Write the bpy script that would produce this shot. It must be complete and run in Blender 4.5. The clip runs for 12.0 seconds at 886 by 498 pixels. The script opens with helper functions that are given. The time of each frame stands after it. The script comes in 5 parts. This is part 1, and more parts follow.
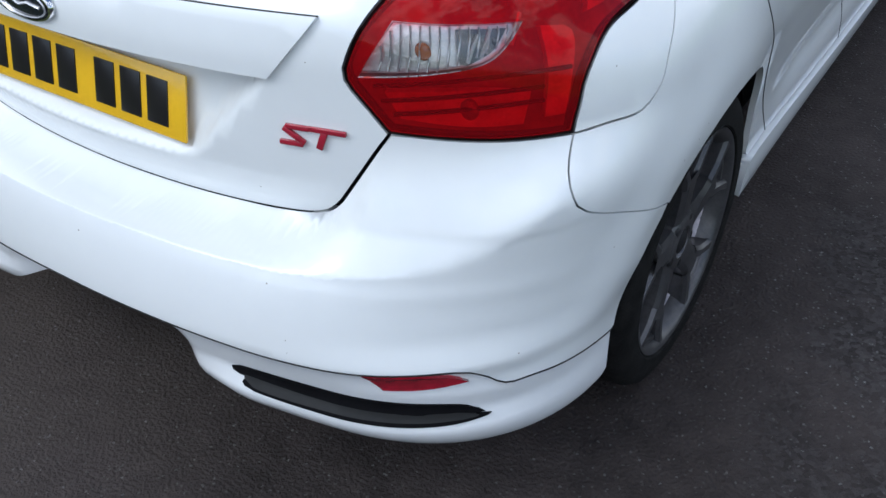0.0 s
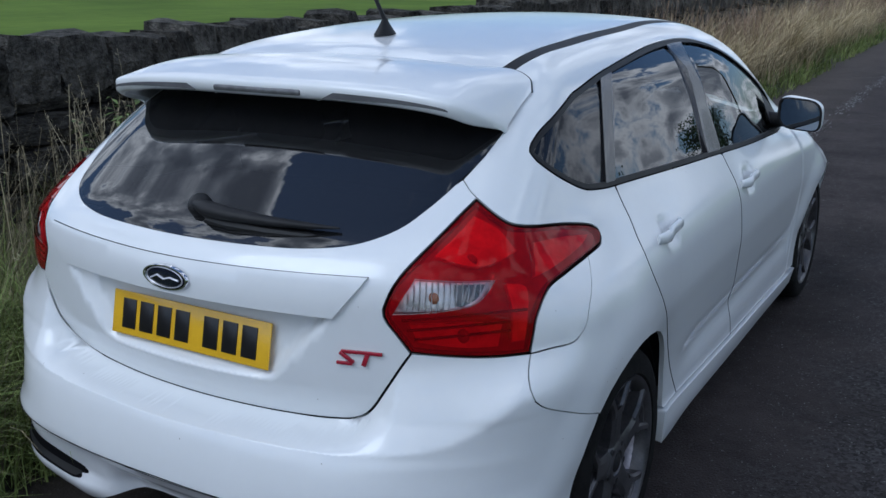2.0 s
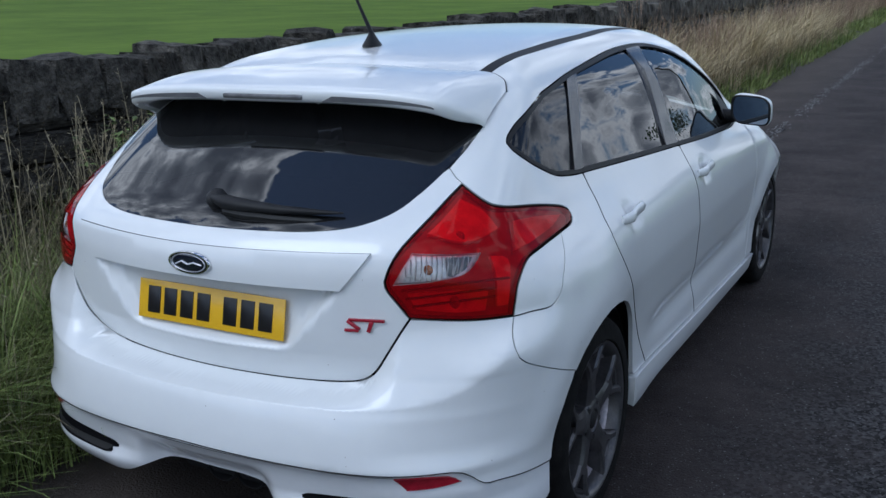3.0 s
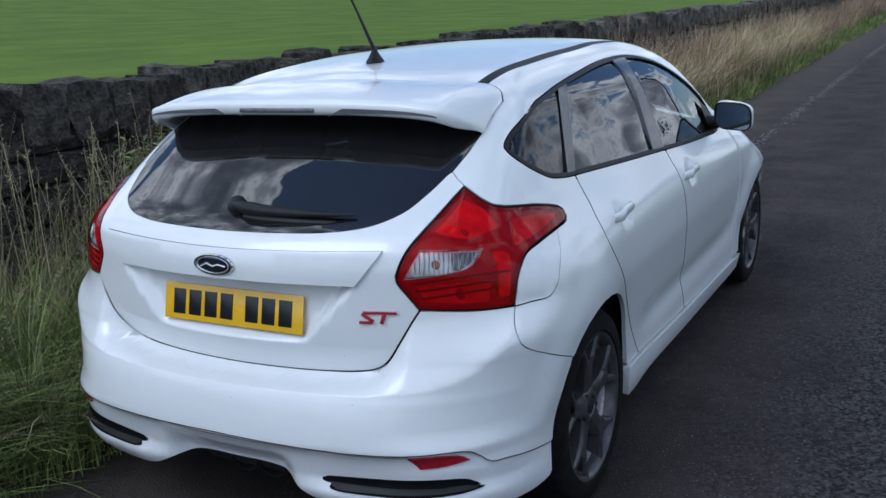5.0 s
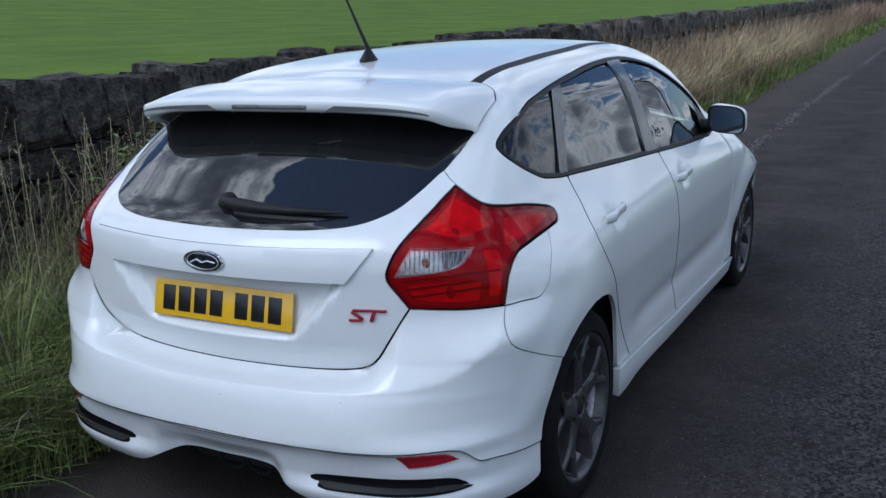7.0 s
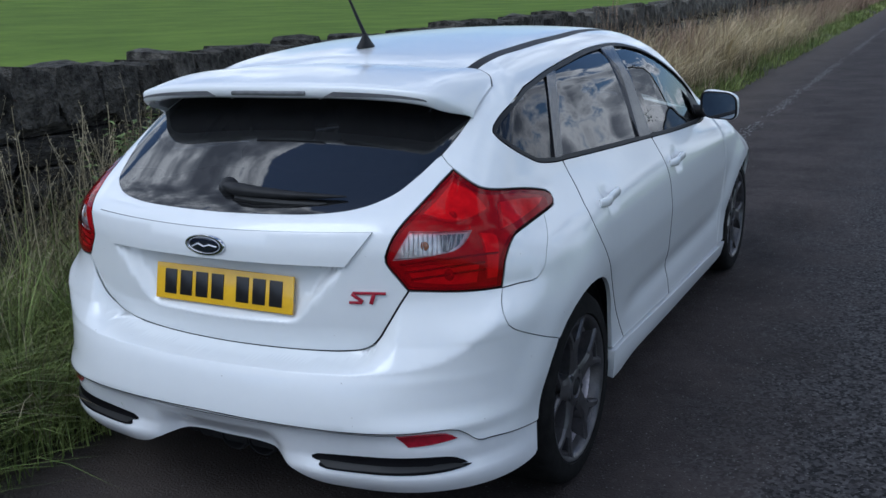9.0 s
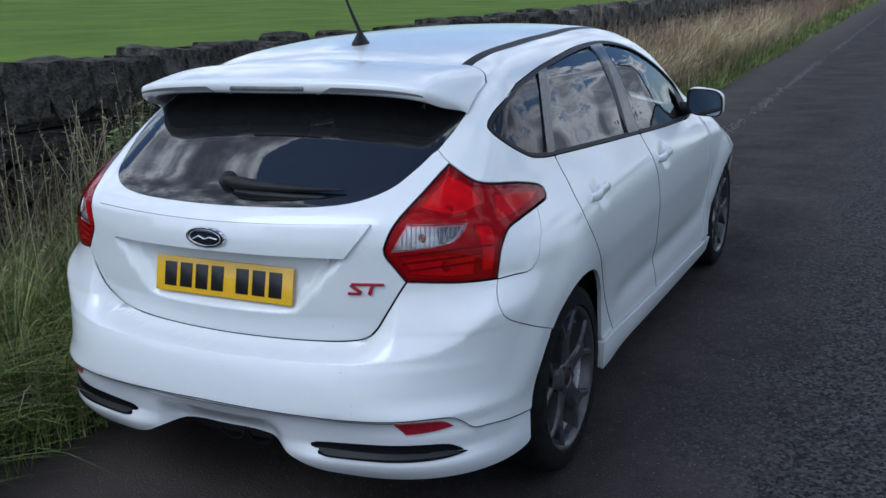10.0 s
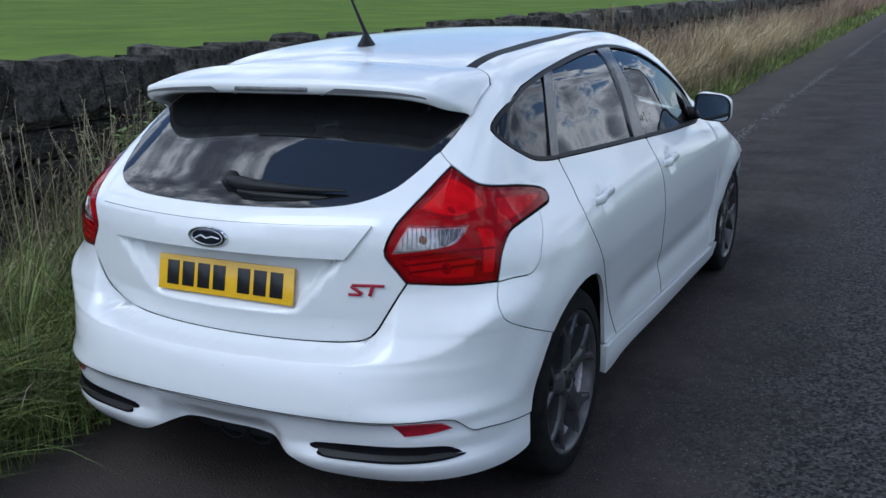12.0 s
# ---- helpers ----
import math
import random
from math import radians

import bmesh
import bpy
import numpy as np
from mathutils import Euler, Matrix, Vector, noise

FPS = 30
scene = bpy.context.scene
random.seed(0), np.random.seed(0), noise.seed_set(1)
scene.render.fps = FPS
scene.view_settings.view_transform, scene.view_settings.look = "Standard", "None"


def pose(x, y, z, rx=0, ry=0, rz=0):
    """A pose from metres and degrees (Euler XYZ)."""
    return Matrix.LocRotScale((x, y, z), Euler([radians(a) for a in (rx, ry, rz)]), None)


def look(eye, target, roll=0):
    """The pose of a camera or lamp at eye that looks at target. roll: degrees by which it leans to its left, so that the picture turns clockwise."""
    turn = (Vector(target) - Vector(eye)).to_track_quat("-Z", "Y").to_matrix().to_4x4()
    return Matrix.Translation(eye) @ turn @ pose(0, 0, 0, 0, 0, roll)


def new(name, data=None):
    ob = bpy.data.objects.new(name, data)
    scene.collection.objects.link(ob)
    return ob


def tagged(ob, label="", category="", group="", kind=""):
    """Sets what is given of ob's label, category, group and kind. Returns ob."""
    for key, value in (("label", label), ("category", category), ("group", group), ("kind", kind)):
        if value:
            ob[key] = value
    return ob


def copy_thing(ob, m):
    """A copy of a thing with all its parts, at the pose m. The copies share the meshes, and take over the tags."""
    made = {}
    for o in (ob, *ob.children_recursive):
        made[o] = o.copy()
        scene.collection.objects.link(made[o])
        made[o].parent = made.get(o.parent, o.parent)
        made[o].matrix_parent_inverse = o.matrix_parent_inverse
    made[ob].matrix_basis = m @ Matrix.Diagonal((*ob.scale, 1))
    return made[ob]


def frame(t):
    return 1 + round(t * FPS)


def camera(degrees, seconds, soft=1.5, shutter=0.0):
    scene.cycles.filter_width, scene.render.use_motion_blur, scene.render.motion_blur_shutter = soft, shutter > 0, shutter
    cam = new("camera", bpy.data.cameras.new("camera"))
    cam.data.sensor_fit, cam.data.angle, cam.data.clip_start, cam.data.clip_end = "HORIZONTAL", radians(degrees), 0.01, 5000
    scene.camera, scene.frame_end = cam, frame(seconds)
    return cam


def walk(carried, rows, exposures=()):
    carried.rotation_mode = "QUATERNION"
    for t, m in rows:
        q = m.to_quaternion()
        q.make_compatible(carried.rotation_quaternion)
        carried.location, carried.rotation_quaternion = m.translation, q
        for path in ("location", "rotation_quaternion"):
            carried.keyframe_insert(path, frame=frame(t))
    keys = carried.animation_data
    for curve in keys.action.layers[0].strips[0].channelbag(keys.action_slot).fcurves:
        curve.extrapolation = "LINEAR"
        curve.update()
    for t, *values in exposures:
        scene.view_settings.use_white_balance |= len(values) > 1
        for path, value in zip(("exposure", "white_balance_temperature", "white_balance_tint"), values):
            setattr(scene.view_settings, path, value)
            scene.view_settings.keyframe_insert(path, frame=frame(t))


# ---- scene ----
from mathutils import geometry

delaunay_2d_cdt = geometry.delaunay_2d_cdt
cam = camera(50.2, 12.0)
PATH = [
    (0, (1.308, -0.706, 1.506), (0.429, 0.604, 0.277), -1.4),
    (0.5, (1.433, -0.84, 1.561), (0.422, 0.567, 0.563), -0.4),
    (1, (1.557, -0.989, 1.589), (0.49, 0.525, 0.835), -0.7),
    (1.5, (1.573, -1.228, 1.604), (0.559, 0.382, 0.987), -1.3),
    (2, (1.637, -1.385, 1.609), (0.657, 0.265, 1.044), -0.5),
    (2.5, (1.748, -1.481, 1.598), (0.772, 0.179, 1.058), -0.5),
    (3, (1.764, -1.682, 1.604), (0.824, 0.002, 1.072), -2.0),
    (5, (1.839, -1.885, 1.605), (0.907, -0.187, 1.109), -3.2),
    (5.5, (1.846, -1.885, 1.6), (0.889, -0.201, 1.102), -3.1),
    (6, (1.845, -1.881, 1.592), (0.887, -0.197, 1.095), -2.7),
    (6.5, (1.842, -1.878, 1.593), (0.905, -0.181, 1.101), -2.5),
    (7, (1.847, -1.877, 1.593), (0.924, -0.172, 1.101), -2.5),
    (7.5, (1.849, -1.874, 1.591), (0.928, -0.17, 1.095), -2.5),
    (9.5, (1.856, -1.969, 1.591), (0.965, -0.256, 1.069), -2.5),
    (10, (1.85, -2.003, 1.595), (0.976, -0.282, 1.072), -2.3),
    (10.5, (1.859, -1.987, 1.59), (0.986, -0.265, 1.069), -2.2),
    (11, (1.866, -1.981, 1.59), (0.995, -0.257, 1.072), -2.1),
    (11.5, (1.876, -1.985, 1.592), (0.989, -0.268, 1.078), -1.9),
    (12, (1.876, -1.989, 1.592), (0.98, -0.277, 1.075), -1.8),
]
walk(cam, [(t, look(eye, target, roll)) for t, eye, target, roll in PATH], exposures=[(0.0, 0.28, 5400, 8), (0.5, -0.05, 5150, 9), (1.0, -0.21, 5100, 9), (1.5, -0.38, 5100, 9), (2.5, -0.34, 5100, 9), (5.0, -0.18, 5120, 9), (7.5, -0.24, 5120, 9), (9.5, -0.22, 5120, 9), (12.0, -0.11, 5120, 9)])

# ---- light ----
SUN_EL, SUN_AZ = 48.0, -150.0   # height, and degrees from straight ahead of the car (minus: over the field)
world = bpy.data.worlds.new("sky")
scene.world = world
world.use_nodes = True


def build_sky(nt):
    n, l = nt.nodes, nt.links
    n.clear()
    out, bg = n.new("ShaderNodeOutputWorld"), n.new("ShaderNodeBackground")
    sky = n.new("ShaderNodeTexSky")
    sky.sky_type, sky.sun_disc = "NISHITA", False
    sky.sun_elevation, sky.sun_rotation = radians(SUN_EL), radians(SUN_AZ)
    sky.altitude, sky.air_density, sky.dust_density = 200, 1.0, 1.2
    tc, mp = n.new("ShaderNodeTexCoord"), n.new("ShaderNodeMapping")
    mp.inputs["Scale"].default_value = (1.0, 1.0, 1.35)
    mp.inputs["Location"].default_value = (16.2, 1.2, 9.0)
    big, fine = n.new("ShaderNodeTexNoise"), n.new("ShaderNodeTexNoise")
    big.inputs["Scale"].default_value, big.inputs["Detail"].default_value, big.inputs["Roughness"].default_value = 3.7, 12.0, 0.62
    fine.inputs["Scale"].default_value, fine.inputs["Detail"].default_value = 13.0, 8.0
    l.new(tc.outputs["Generated"], mp.inputs["Vector"])
    l.new(mp.outputs["Vector"], big.inputs["Vector"])
    l.new(mp.outputs["Vector"], fine.inputs["Vector"])
    thick = big.outputs["Fac"]
    # cloud banks and clear gaps: azimuth, height, cosine of the radius, weight
    for az, el, near, weight in ((-75, 42, 0.955, 0.14), (-73, 51, 0.9945, -0.085), (-80, 59, 0.9945, -0.085), (-74, 30, 0.992, -0.06), (9, 8, 0.985, 0.05),  (-73, 70, 0.95, -0.13), (20, 9, 0.985, 0.06), (12, 20, 0.97, 0.01), (-30, 11, 0.94, 0.03), (-158, 28, 0.25, 0.07)):
        dot, rng, add = n.new("ShaderNodeVectorMath"), n.new("ShaderNodeMapRange"), n.new("ShaderNodeMath")
        dot.operation, add.operation, rng.interpolation_type = "DOT_PRODUCT", "MULTIPLY_ADD", "SMOOTHSTEP"
        a, e = radians(az), radians(el)
        dot.inputs[1].default_value = (math.sin(a) * math.cos(e), math.cos(a) * math.cos(e), math.sin(e))
        rng.inputs["From Min"].default_value, rng.inputs["From Max"].default_value = near, 1 - (1 - near) * 0.35
        add.inputs[1].default_value = weight
        l.new(tc.outputs["Generated"], dot.inputs[0])
        l.new(dot.outputs["Value"], rng.inputs["Value"])
        l.new(rng.outputs["Result"], add.inputs[0])
        l.new(thick, add.inputs[2])
        thick = add.outputs[0]
    cover, shade, mix, rough = n.new("ShaderNodeValToRGB"), n.new("ShaderNodeValToRGB"), n.new("ShaderNodeMix"), n.new("ShaderNodeMath")
    cover.color_ramp.elements[0].position, cover.color_ramp.elements[1].position = 0.582, 0.622
    rough.operation = "MULTIPLY_ADD"
    rough.inputs[1].default_value = 0.40
    l.new(fine.outputs["Fac"], rough.inputs[0])
    l.new(thick, rough.inputs[2])
    r = shade.color_ramp
    r.elements[0].position, r.elements[0].color = 0.70, (21.0, 19.4, 17.2, 1)
    r.elements[1].position, r.elements[1].color = 0.93, (2.7, 2.7, 2.9, 1)
    for at, c in ((0.745, (20.0, 18.5, 16.6, 1)), (0.79, (11.0, 10.4, 9.7, 1)), (0.845, (5.6, 5.5, 5.5, 1))):
        r.elements.new(at).color = c
    mix.data_type = "RGBA"
    bg.inputs["Strength"].default_value = 0.13
    ragged = n.new("ShaderNodeMath")
    ragged.operation = "MULTIPLY_ADD"
    ragged.inputs[1].default_value = 0.14
    l.new(fine.outputs["Fac"], ragged.inputs[0])
    l.new(thick, ragged.inputs[2])
    l.new(ragged.outputs[0], cover.inputs["Fac"])
    l.new(rough.outputs[0], shade.inputs["Fac"])
    # clouds low over the horizon are duller than those near the sun
    sep, low, dim = n.new("ShaderNodeSeparateXYZ"), n.new("ShaderNodeMapRange"), n.new("ShaderNodeVectorMath")
    low.inputs["From Min"].default_value, low.inputs["From Max"].default_value = 0.15, 0.62
    low.inputs["To Min"].default_value, low.inputs["To Max"].default_value = 0.70, 1.0
    dim.operation = "SCALE"
    l.new(tc.outputs["Generated"], sep.inputs[0])
    l.new(sep.outputs["Z"], low.inputs["Value"])
    l.new(shade.outputs["Color"], dim.inputs[0])
    l.new(low.outputs["Result"], dim.inputs["Scale"])
    l.new(cover.outputs["Color"], mix.inputs["Factor"])
    l.new(sky.outputs["Color"], mix.inputs["A"])
    l.new(dim.outputs[0], mix.inputs["B"])
    l.new(mix.outputs["Result"], bg.inputs["Color"])
    l.new(bg.outputs["Background"], out.inputs["Surface"])


build_sky(world.node_tree)
sun = new("sun", bpy.data.lights.new("sun", "SUN"))
sun.data.energy, sun.data.angle, sun.data.color = 1.0, radians(30), (1.0, 0.95, 0.87)
a, e = radians(SUN_AZ), radians(SUN_EL)
sun.matrix_world = look((0, 0, 0), (-math.sin(a) * math.cos(e), -math.cos(a) * math.cos(e), -math.sin(e)))


# ---- materials ----
def material(name, colour, rough=0.5, metal=0.0, coat=0.0, vary=0.0, scale=8.0, bump=0.0, bump_scale=60.0, rand=0.0, island=0.0, second=None, spec=0.5, deep=0.01):
    """A principled surface: two scales of noise in its colour, fine relief, and an even tone per object or island."""
    m = bpy.data.materials.new(name)
    m.use_nodes = True
    n, l = m.node_tree.nodes, m.node_tree.links
    p = n["Principled BSDF"]
    p.inputs["Base Color"].default_value = (*colour, 1)
    p.inputs["Roughness"].default_value, p.inputs["Metallic"].default_value = rough, metal
    p.inputs["Coat Weight"].default_value, p.inputs["Coat Roughness"].default_value = coat, 0.03
    p.inputs["Specular IOR Level"].default_value = spec
    tc = n.new("ShaderNodeTexCoord")
    if vary or second or rand or island:
        a, b = n.new("ShaderNodeTexNoise"), n.new("ShaderNodeTexNoise")
        a.inputs["Scale"].default_value, a.inputs["Detail"].default_value = scale, 5
        b.inputs["Scale"].default_value, b.inputs["Detail"].default_value = scale * 9, 4
        l.new(tc.outputs["Object"], a.inputs["Vector"])
        l.new(tc.outputs["Object"], b.inputs["Vector"])
        add = n.new("ShaderNodeMath")
        add.operation = "MULTIPLY_ADD"
        l.new(b.outputs["Fac"], add.inputs[0])
        add.inputs[1].default_value = 0.45
        l.new(a.outputs["Fac"], add.inputs[2])
        mid = n.new("ShaderNodeMapRange")
        mid.inputs["From Min"].default_value, mid.inputs["From Max"].default_value = 0.52, 0.93
        l.new(add.outputs[0], mid.inputs["Value"])
        mix = n.new("ShaderNodeMix")
        mix.data_type = "RGBA"
        l.new(mid.outputs["Result"], mix.inputs["Factor"])
        other = second or [min(1, c * (1 + vary)) for c in colour]
        mix.inputs["A"].default_value = (*[c * (1 - vary) for c in colour], 1)
        mix.inputs["B"].default_value = (*other, 1)
        last = mix.outputs["Result"]
        if rand or island:
            src = n.new("ShaderNodeObjectInfo" if rand else "ShaderNodeNewGeometry")
            hsv, rng = n.new("ShaderNodeHueSaturation"), n.new("ShaderNodeMapRange")
            k = rand or island
            rng.inputs["To Min"].default_value, rng.inputs["To Max"].default_value = 1 - k, 1 + k
            l.new(src.outputs["Random" if rand else "Random Per Island"], rng.inputs["Value"])
            l.new(rng.outputs["Result"], hsv.inputs["Value"])
            l.new(last, hsv.inputs["Color"])
            last = hsv.outputs["Color"]
        l.new(last, p.inputs["Base Color"])
    if bump:
        c, bp = n.new("ShaderNodeTexNoise"), n.new("ShaderNodeBump")
        c.inputs["Scale"].default_value, c.inputs["Detail"].default_value = bump_scale, 6
        bp.inputs["Strength"].default_value, bp.inputs["Distance"].default_value = min(1, bump), deep
        l.new(tc.outputs["Object"], c.inputs["Vector"])
        l.new(c.outputs["Fac"], bp.inputs["Height"])
        l.new(bp.outputs["Normal"], p.inputs["Normal"])
    return m


def pane_material(name, tint, ior=1.5, rough=0.0, dye_haze=None, share=0.0):
    """Thin glass: a tinted see-through sheet with a mirror coat by Fresnel."""
    m = bpy.data.materials.new(name)
    m.use_nodes = True
    n, l = m.node_tree.nodes, m.node_tree.links
    n.clear()
    out, mix, tr, gl, fr = (n.new(k) for k in ("ShaderNodeOutputMaterial", "ShaderNodeMixShader", "ShaderNodeBsdfTransparent", "ShaderNodeBsdfGlossy", "ShaderNodeFresnel"))
    tr.inputs["Color"].default_value = (*tint, 1)
    gl.inputs["Roughness"].default_value = rough
    fr.inputs["IOR"].default_value = ior
    l.new(fr.outputs[0], mix.inputs[0])
    if dye_haze:
        body_mix, dif = n.new("ShaderNodeMixShader"), n.new("ShaderNodeBsdfDiffuse")
        dif.inputs["Color"].default_value = (*dye_haze, 1)
        body_mix.inputs[0].default_value = share
        l.new(tr.outputs[0], body_mix.inputs[1])
        l.new(dif.outputs[0], body_mix.inputs[2])
        l.new(body_mix.outputs[0], mix.inputs[1])
    else:
        l.new(tr.outputs[0], mix.inputs[1])
    l.new(gl.outputs[0], mix.inputs[2])
    l.new(mix.outputs[0], out.inputs["Surface"])
    return m


def speckled(m, colour, scale, size):
    """Adds sparse small specks of dirt to a material."""
    n, l = m.node_tree.nodes, m.node_tree.links
    p = n["Principled BSDF"]
    tc, vor, low, pick, both_m, mix = (n.new(k) for k in ("ShaderNodeTexCoord", "ShaderNodeTexVoronoi", "ShaderNodeMath", "ShaderNodeMath", "ShaderNodeMath", "ShaderNodeMix"))
    vor.inputs["Scale"].default_value = scale
    low.operation, pick.operation, both_m.operation = "LESS_THAN", "GREATER_THAN", "MULTIPLY"
    low.inputs[1].default_value, pick.inputs[1].default_value = size, 0.80
    sep = n.new("ShaderNodeSeparateColor")
    mix.data_type = "RGBA"
    mix.inputs["B"].default_value = (*colour, 1)
    l.new(tc.outputs["Object"], vor.inputs["Vector"])
    l.new(vor.outputs["Distance"], low.inputs[0])
    l.new(vor.outputs["Color"], sep.inputs[0])
    l.new(sep.outputs[0], pick.inputs[0])
    l.new(low.outputs[0], both_m.inputs[0])
    l.new(pick.outputs[0], both_m.inputs[1])
    l.new(both_m.outputs[0], mix.inputs["Factor"])
    l.new(p.inputs["Base Color"].links[0].from_socket, mix.inputs["A"])
    l.new(mix.outputs["Result"], p.inputs["Base Color"])
    return m


WHITE = material("white_paint", (0.77, 0.785, 0.785), 0.38, coat=0.9, vary=0.015, scale=3)
WHITE.node_tree.nodes["Principled BSDF"].inputs["Coat Roughness"].default_value = 0.10
speckled(WHITE, (0.32, 0.30, 0.27), 26.0, 0.04)
APRON = material("white_bumper_paint", (0.77, 0.78, 0.79), 0.36, coat=0.8, vary=0.03, scale=5)
BLACK = material("black_plastic", (0.016, 0.016, 0.017), 0.5, spec=0.2, vary=0.2, scale=20)
GRILLE_BLACK = material("grille_black", (0.006, 0.006, 0.007), 0.7, spec=0.05, vary=0.2, scale=20)
GLOSS = material("gloss_black", (0.008, 0.008, 0.009), 0.25, coat=0.2, vary=0.1)
SEAL = material("black_rubber", (0.01, 0.01, 0.01), 0.6, vary=0.2)
DARK = material("dark_cavity", (0.006, 0.006, 0.007), 0.9, vary=0.2)
CABIN = material("charcoal_fabric", (0.035, 0.035, 0.038), 0.85, vary=0.3, scale=30, bump=0.3, bump_scale=300)
TYRE = material("tyre_rubber", (0.007, 0.007, 0.007), 0.85, spec=0.12, vary=0.35, scale=25, second=(0.013, 0.0125, 0.012), bump=0.2, bump_scale=200)
ALLOY = material("grey_alloy", (0.066, 0.064, 0.067), 0.30, metal=0.45, vary=0.2, scale=15, second=(0.10, 0.097, 0.10))
BARREL = material("wheel_barrel", (0.46, 0.43, 0.46), 0.38, metal=0.4, vary=0.3, scale=12)
SHROUD = material("spoiler_shroud", (0.22, 0.22, 0.235), 0.4, vary=0.2)
POCKET_SHADE = material("spoiler_pocket_shade", (0.10, 0.10, 0.105), 0.45, vary=0.2)
CHROME = material("chrome", (0.75, 0.75, 0.76), 0.08, metal=1.0, vary=0.05)
BADGE = material("dark_blue_enamel", (0.010, 0.013, 0.026), 0.15, coat=1.0, vary=0.1)
SILVER = material("silver_print", (0.6, 0.6, 0.62), 0.3, metal=0.6, vary=0.1)
YELLOW = material("yellow_plate", (0.80, 0.47, 0.01), 0.28, coat=0.5, vary=0.05, scale=12)
INK = material("black_print", (0.012, 0.011, 0.012), 0.3, vary=0.2)
RED = material("red_badge", (0.32, 0.012, 0.03), 0.25, coat=0.8, vary=0.1)
REFLEX = material("red_reflector", (0.30, 0.006, 0.02), 0.18, coat=1.0, vary=0.2, scale=60)
LENS_RED = pane_material("red_lens", (0.95, 0.02, 0.032), 1.27, dye_haze=(0.70, 0.008, 0.016), share=0.20)
LENS_CLEAR = pane_material("clear_lens", (0.95, 0.95, 0.95), 1.5)
BOWL = material("lamp_reflector", (0.85, 0.84, 0.84), 0.3, metal=0.2, vary=0.3, scale=22, bump=0.3, bump_scale=45)
CHROME_ROUGH = material("lamp_mirror", (0.72, 0.72, 0.73), 0.28, metal=0.6, vary=0.2, scale=40, bump=0.15, bump_scale=90)
BOWL_GREY = material("lamp_grey_plate", (0.16, 0.16, 0.165), 0.3, metal=0.4, vary=0.3, scale=40)
BOWL_DIM = material("lamp_inner_panel", (0.26, 0.22, 0.22), 0.35, metal=0.2, vary=0.3, scale=18)
AMBER = material("amber_bulb", (0.48, 0.17, 0.06), 0.2, coat=0.5, vary=0.15)
# grey diffuse share puts haze into the tinted glass to lift its blacks
TINT = pane_material("privacy_glass", (0.10, 0.105, 0.12), 1.85, dye_haze=(0.42, 0.43, 0.46), share=0.022)
# copy for the quarter panes, mirror weakened to darken the clouds reflected there
TINT_DIM = pane_material("dim_privacy_glass", (0.10, 0.105, 0.12), 1.38, dye_haze=(0.42, 0.44, 0.50), share=0.035)
CLEAR = pane_material("light_glass", (0.74, 0.80, 0.77), 1.75)
MIRROR = material("mirror_glass", (0.30, 0.31, 0.32), 0.02, metal=1.0, vary=0.02)
LAMP_GLASS = material("headlamp_shell", (0.35, 0.36, 0.38), 0.1, coat=1.0, vary=0.1)


# ---- making things ----
def link(name, mesh, mat, parent=None, label=""):
    ob = new(name, mesh)
    if mat and not mesh.materials:
        mesh.materials.append(mat)
    ob.parent = parent
    if label:
        ob["label"] = label
    return ob


def part(name, bm, mat, parent=None, label="", smooth=True, angle=40):
    mesh = bpy.data.meshes.new(name)
    bmesh.ops.recalc_face_normals(bm, faces=bm.faces)
    if smooth:
        for f in bm.faces:
            f.smooth = True
        for ed in bm.edges:
            if len(ed.link_faces) == 2 and ed.calc_face_angle(0) > radians(angle):
                ed.smooth = False
    bm.to_mesh(mesh)
    bm.free()
    return link(name, mesh, mat, parent, label)


def thing(name, label, category, at=(0, 0, 0), group="", kind=""):
    ob = new(name)
    ob.location = at
    ob.empty_display_size = 0.1
    return tagged(ob, label, category, group, kind)


def box(bm, size, at, bevel=0.0, turn=None, segs=2):
    made = bmesh.ops.create_cube(bm, size=1.0)["verts"]
    m = Matrix.Translation(at) @ (turn or Matrix()) @ Matrix.Diagonal((*size, 1))
    bmesh.ops.transform(bm, matrix=m, verts=made)
    if bevel:
        edges = list({ed for v in made for ed in v.link_edges})
        bmesh.ops.bevel(bm, geom=edges, offset=bevel, segments=segs, affect="EDGES", profile=0.5)
    return bm


def lathe(bm, profile, n=48, axis="x"):
    """Turns (radius, along) pairs round an axis."""
    rows = []
    for r, h in profile:
        row = []
        for i in range(n):
            a = 2 * math.pi * i / n
            row.append(bm.verts.new((h, r * math.cos(a), r * math.sin(a)) if axis == "x" else (r * math.cos(a), r * math.sin(a), h)))
        rows.append(row)
    for p, q in zip(rows, rows[1:]):
        for i in range(n):
            bm.faces.new((p[i], p[(i + 1) % n], q[(i + 1) % n], q[i]))
    return rows


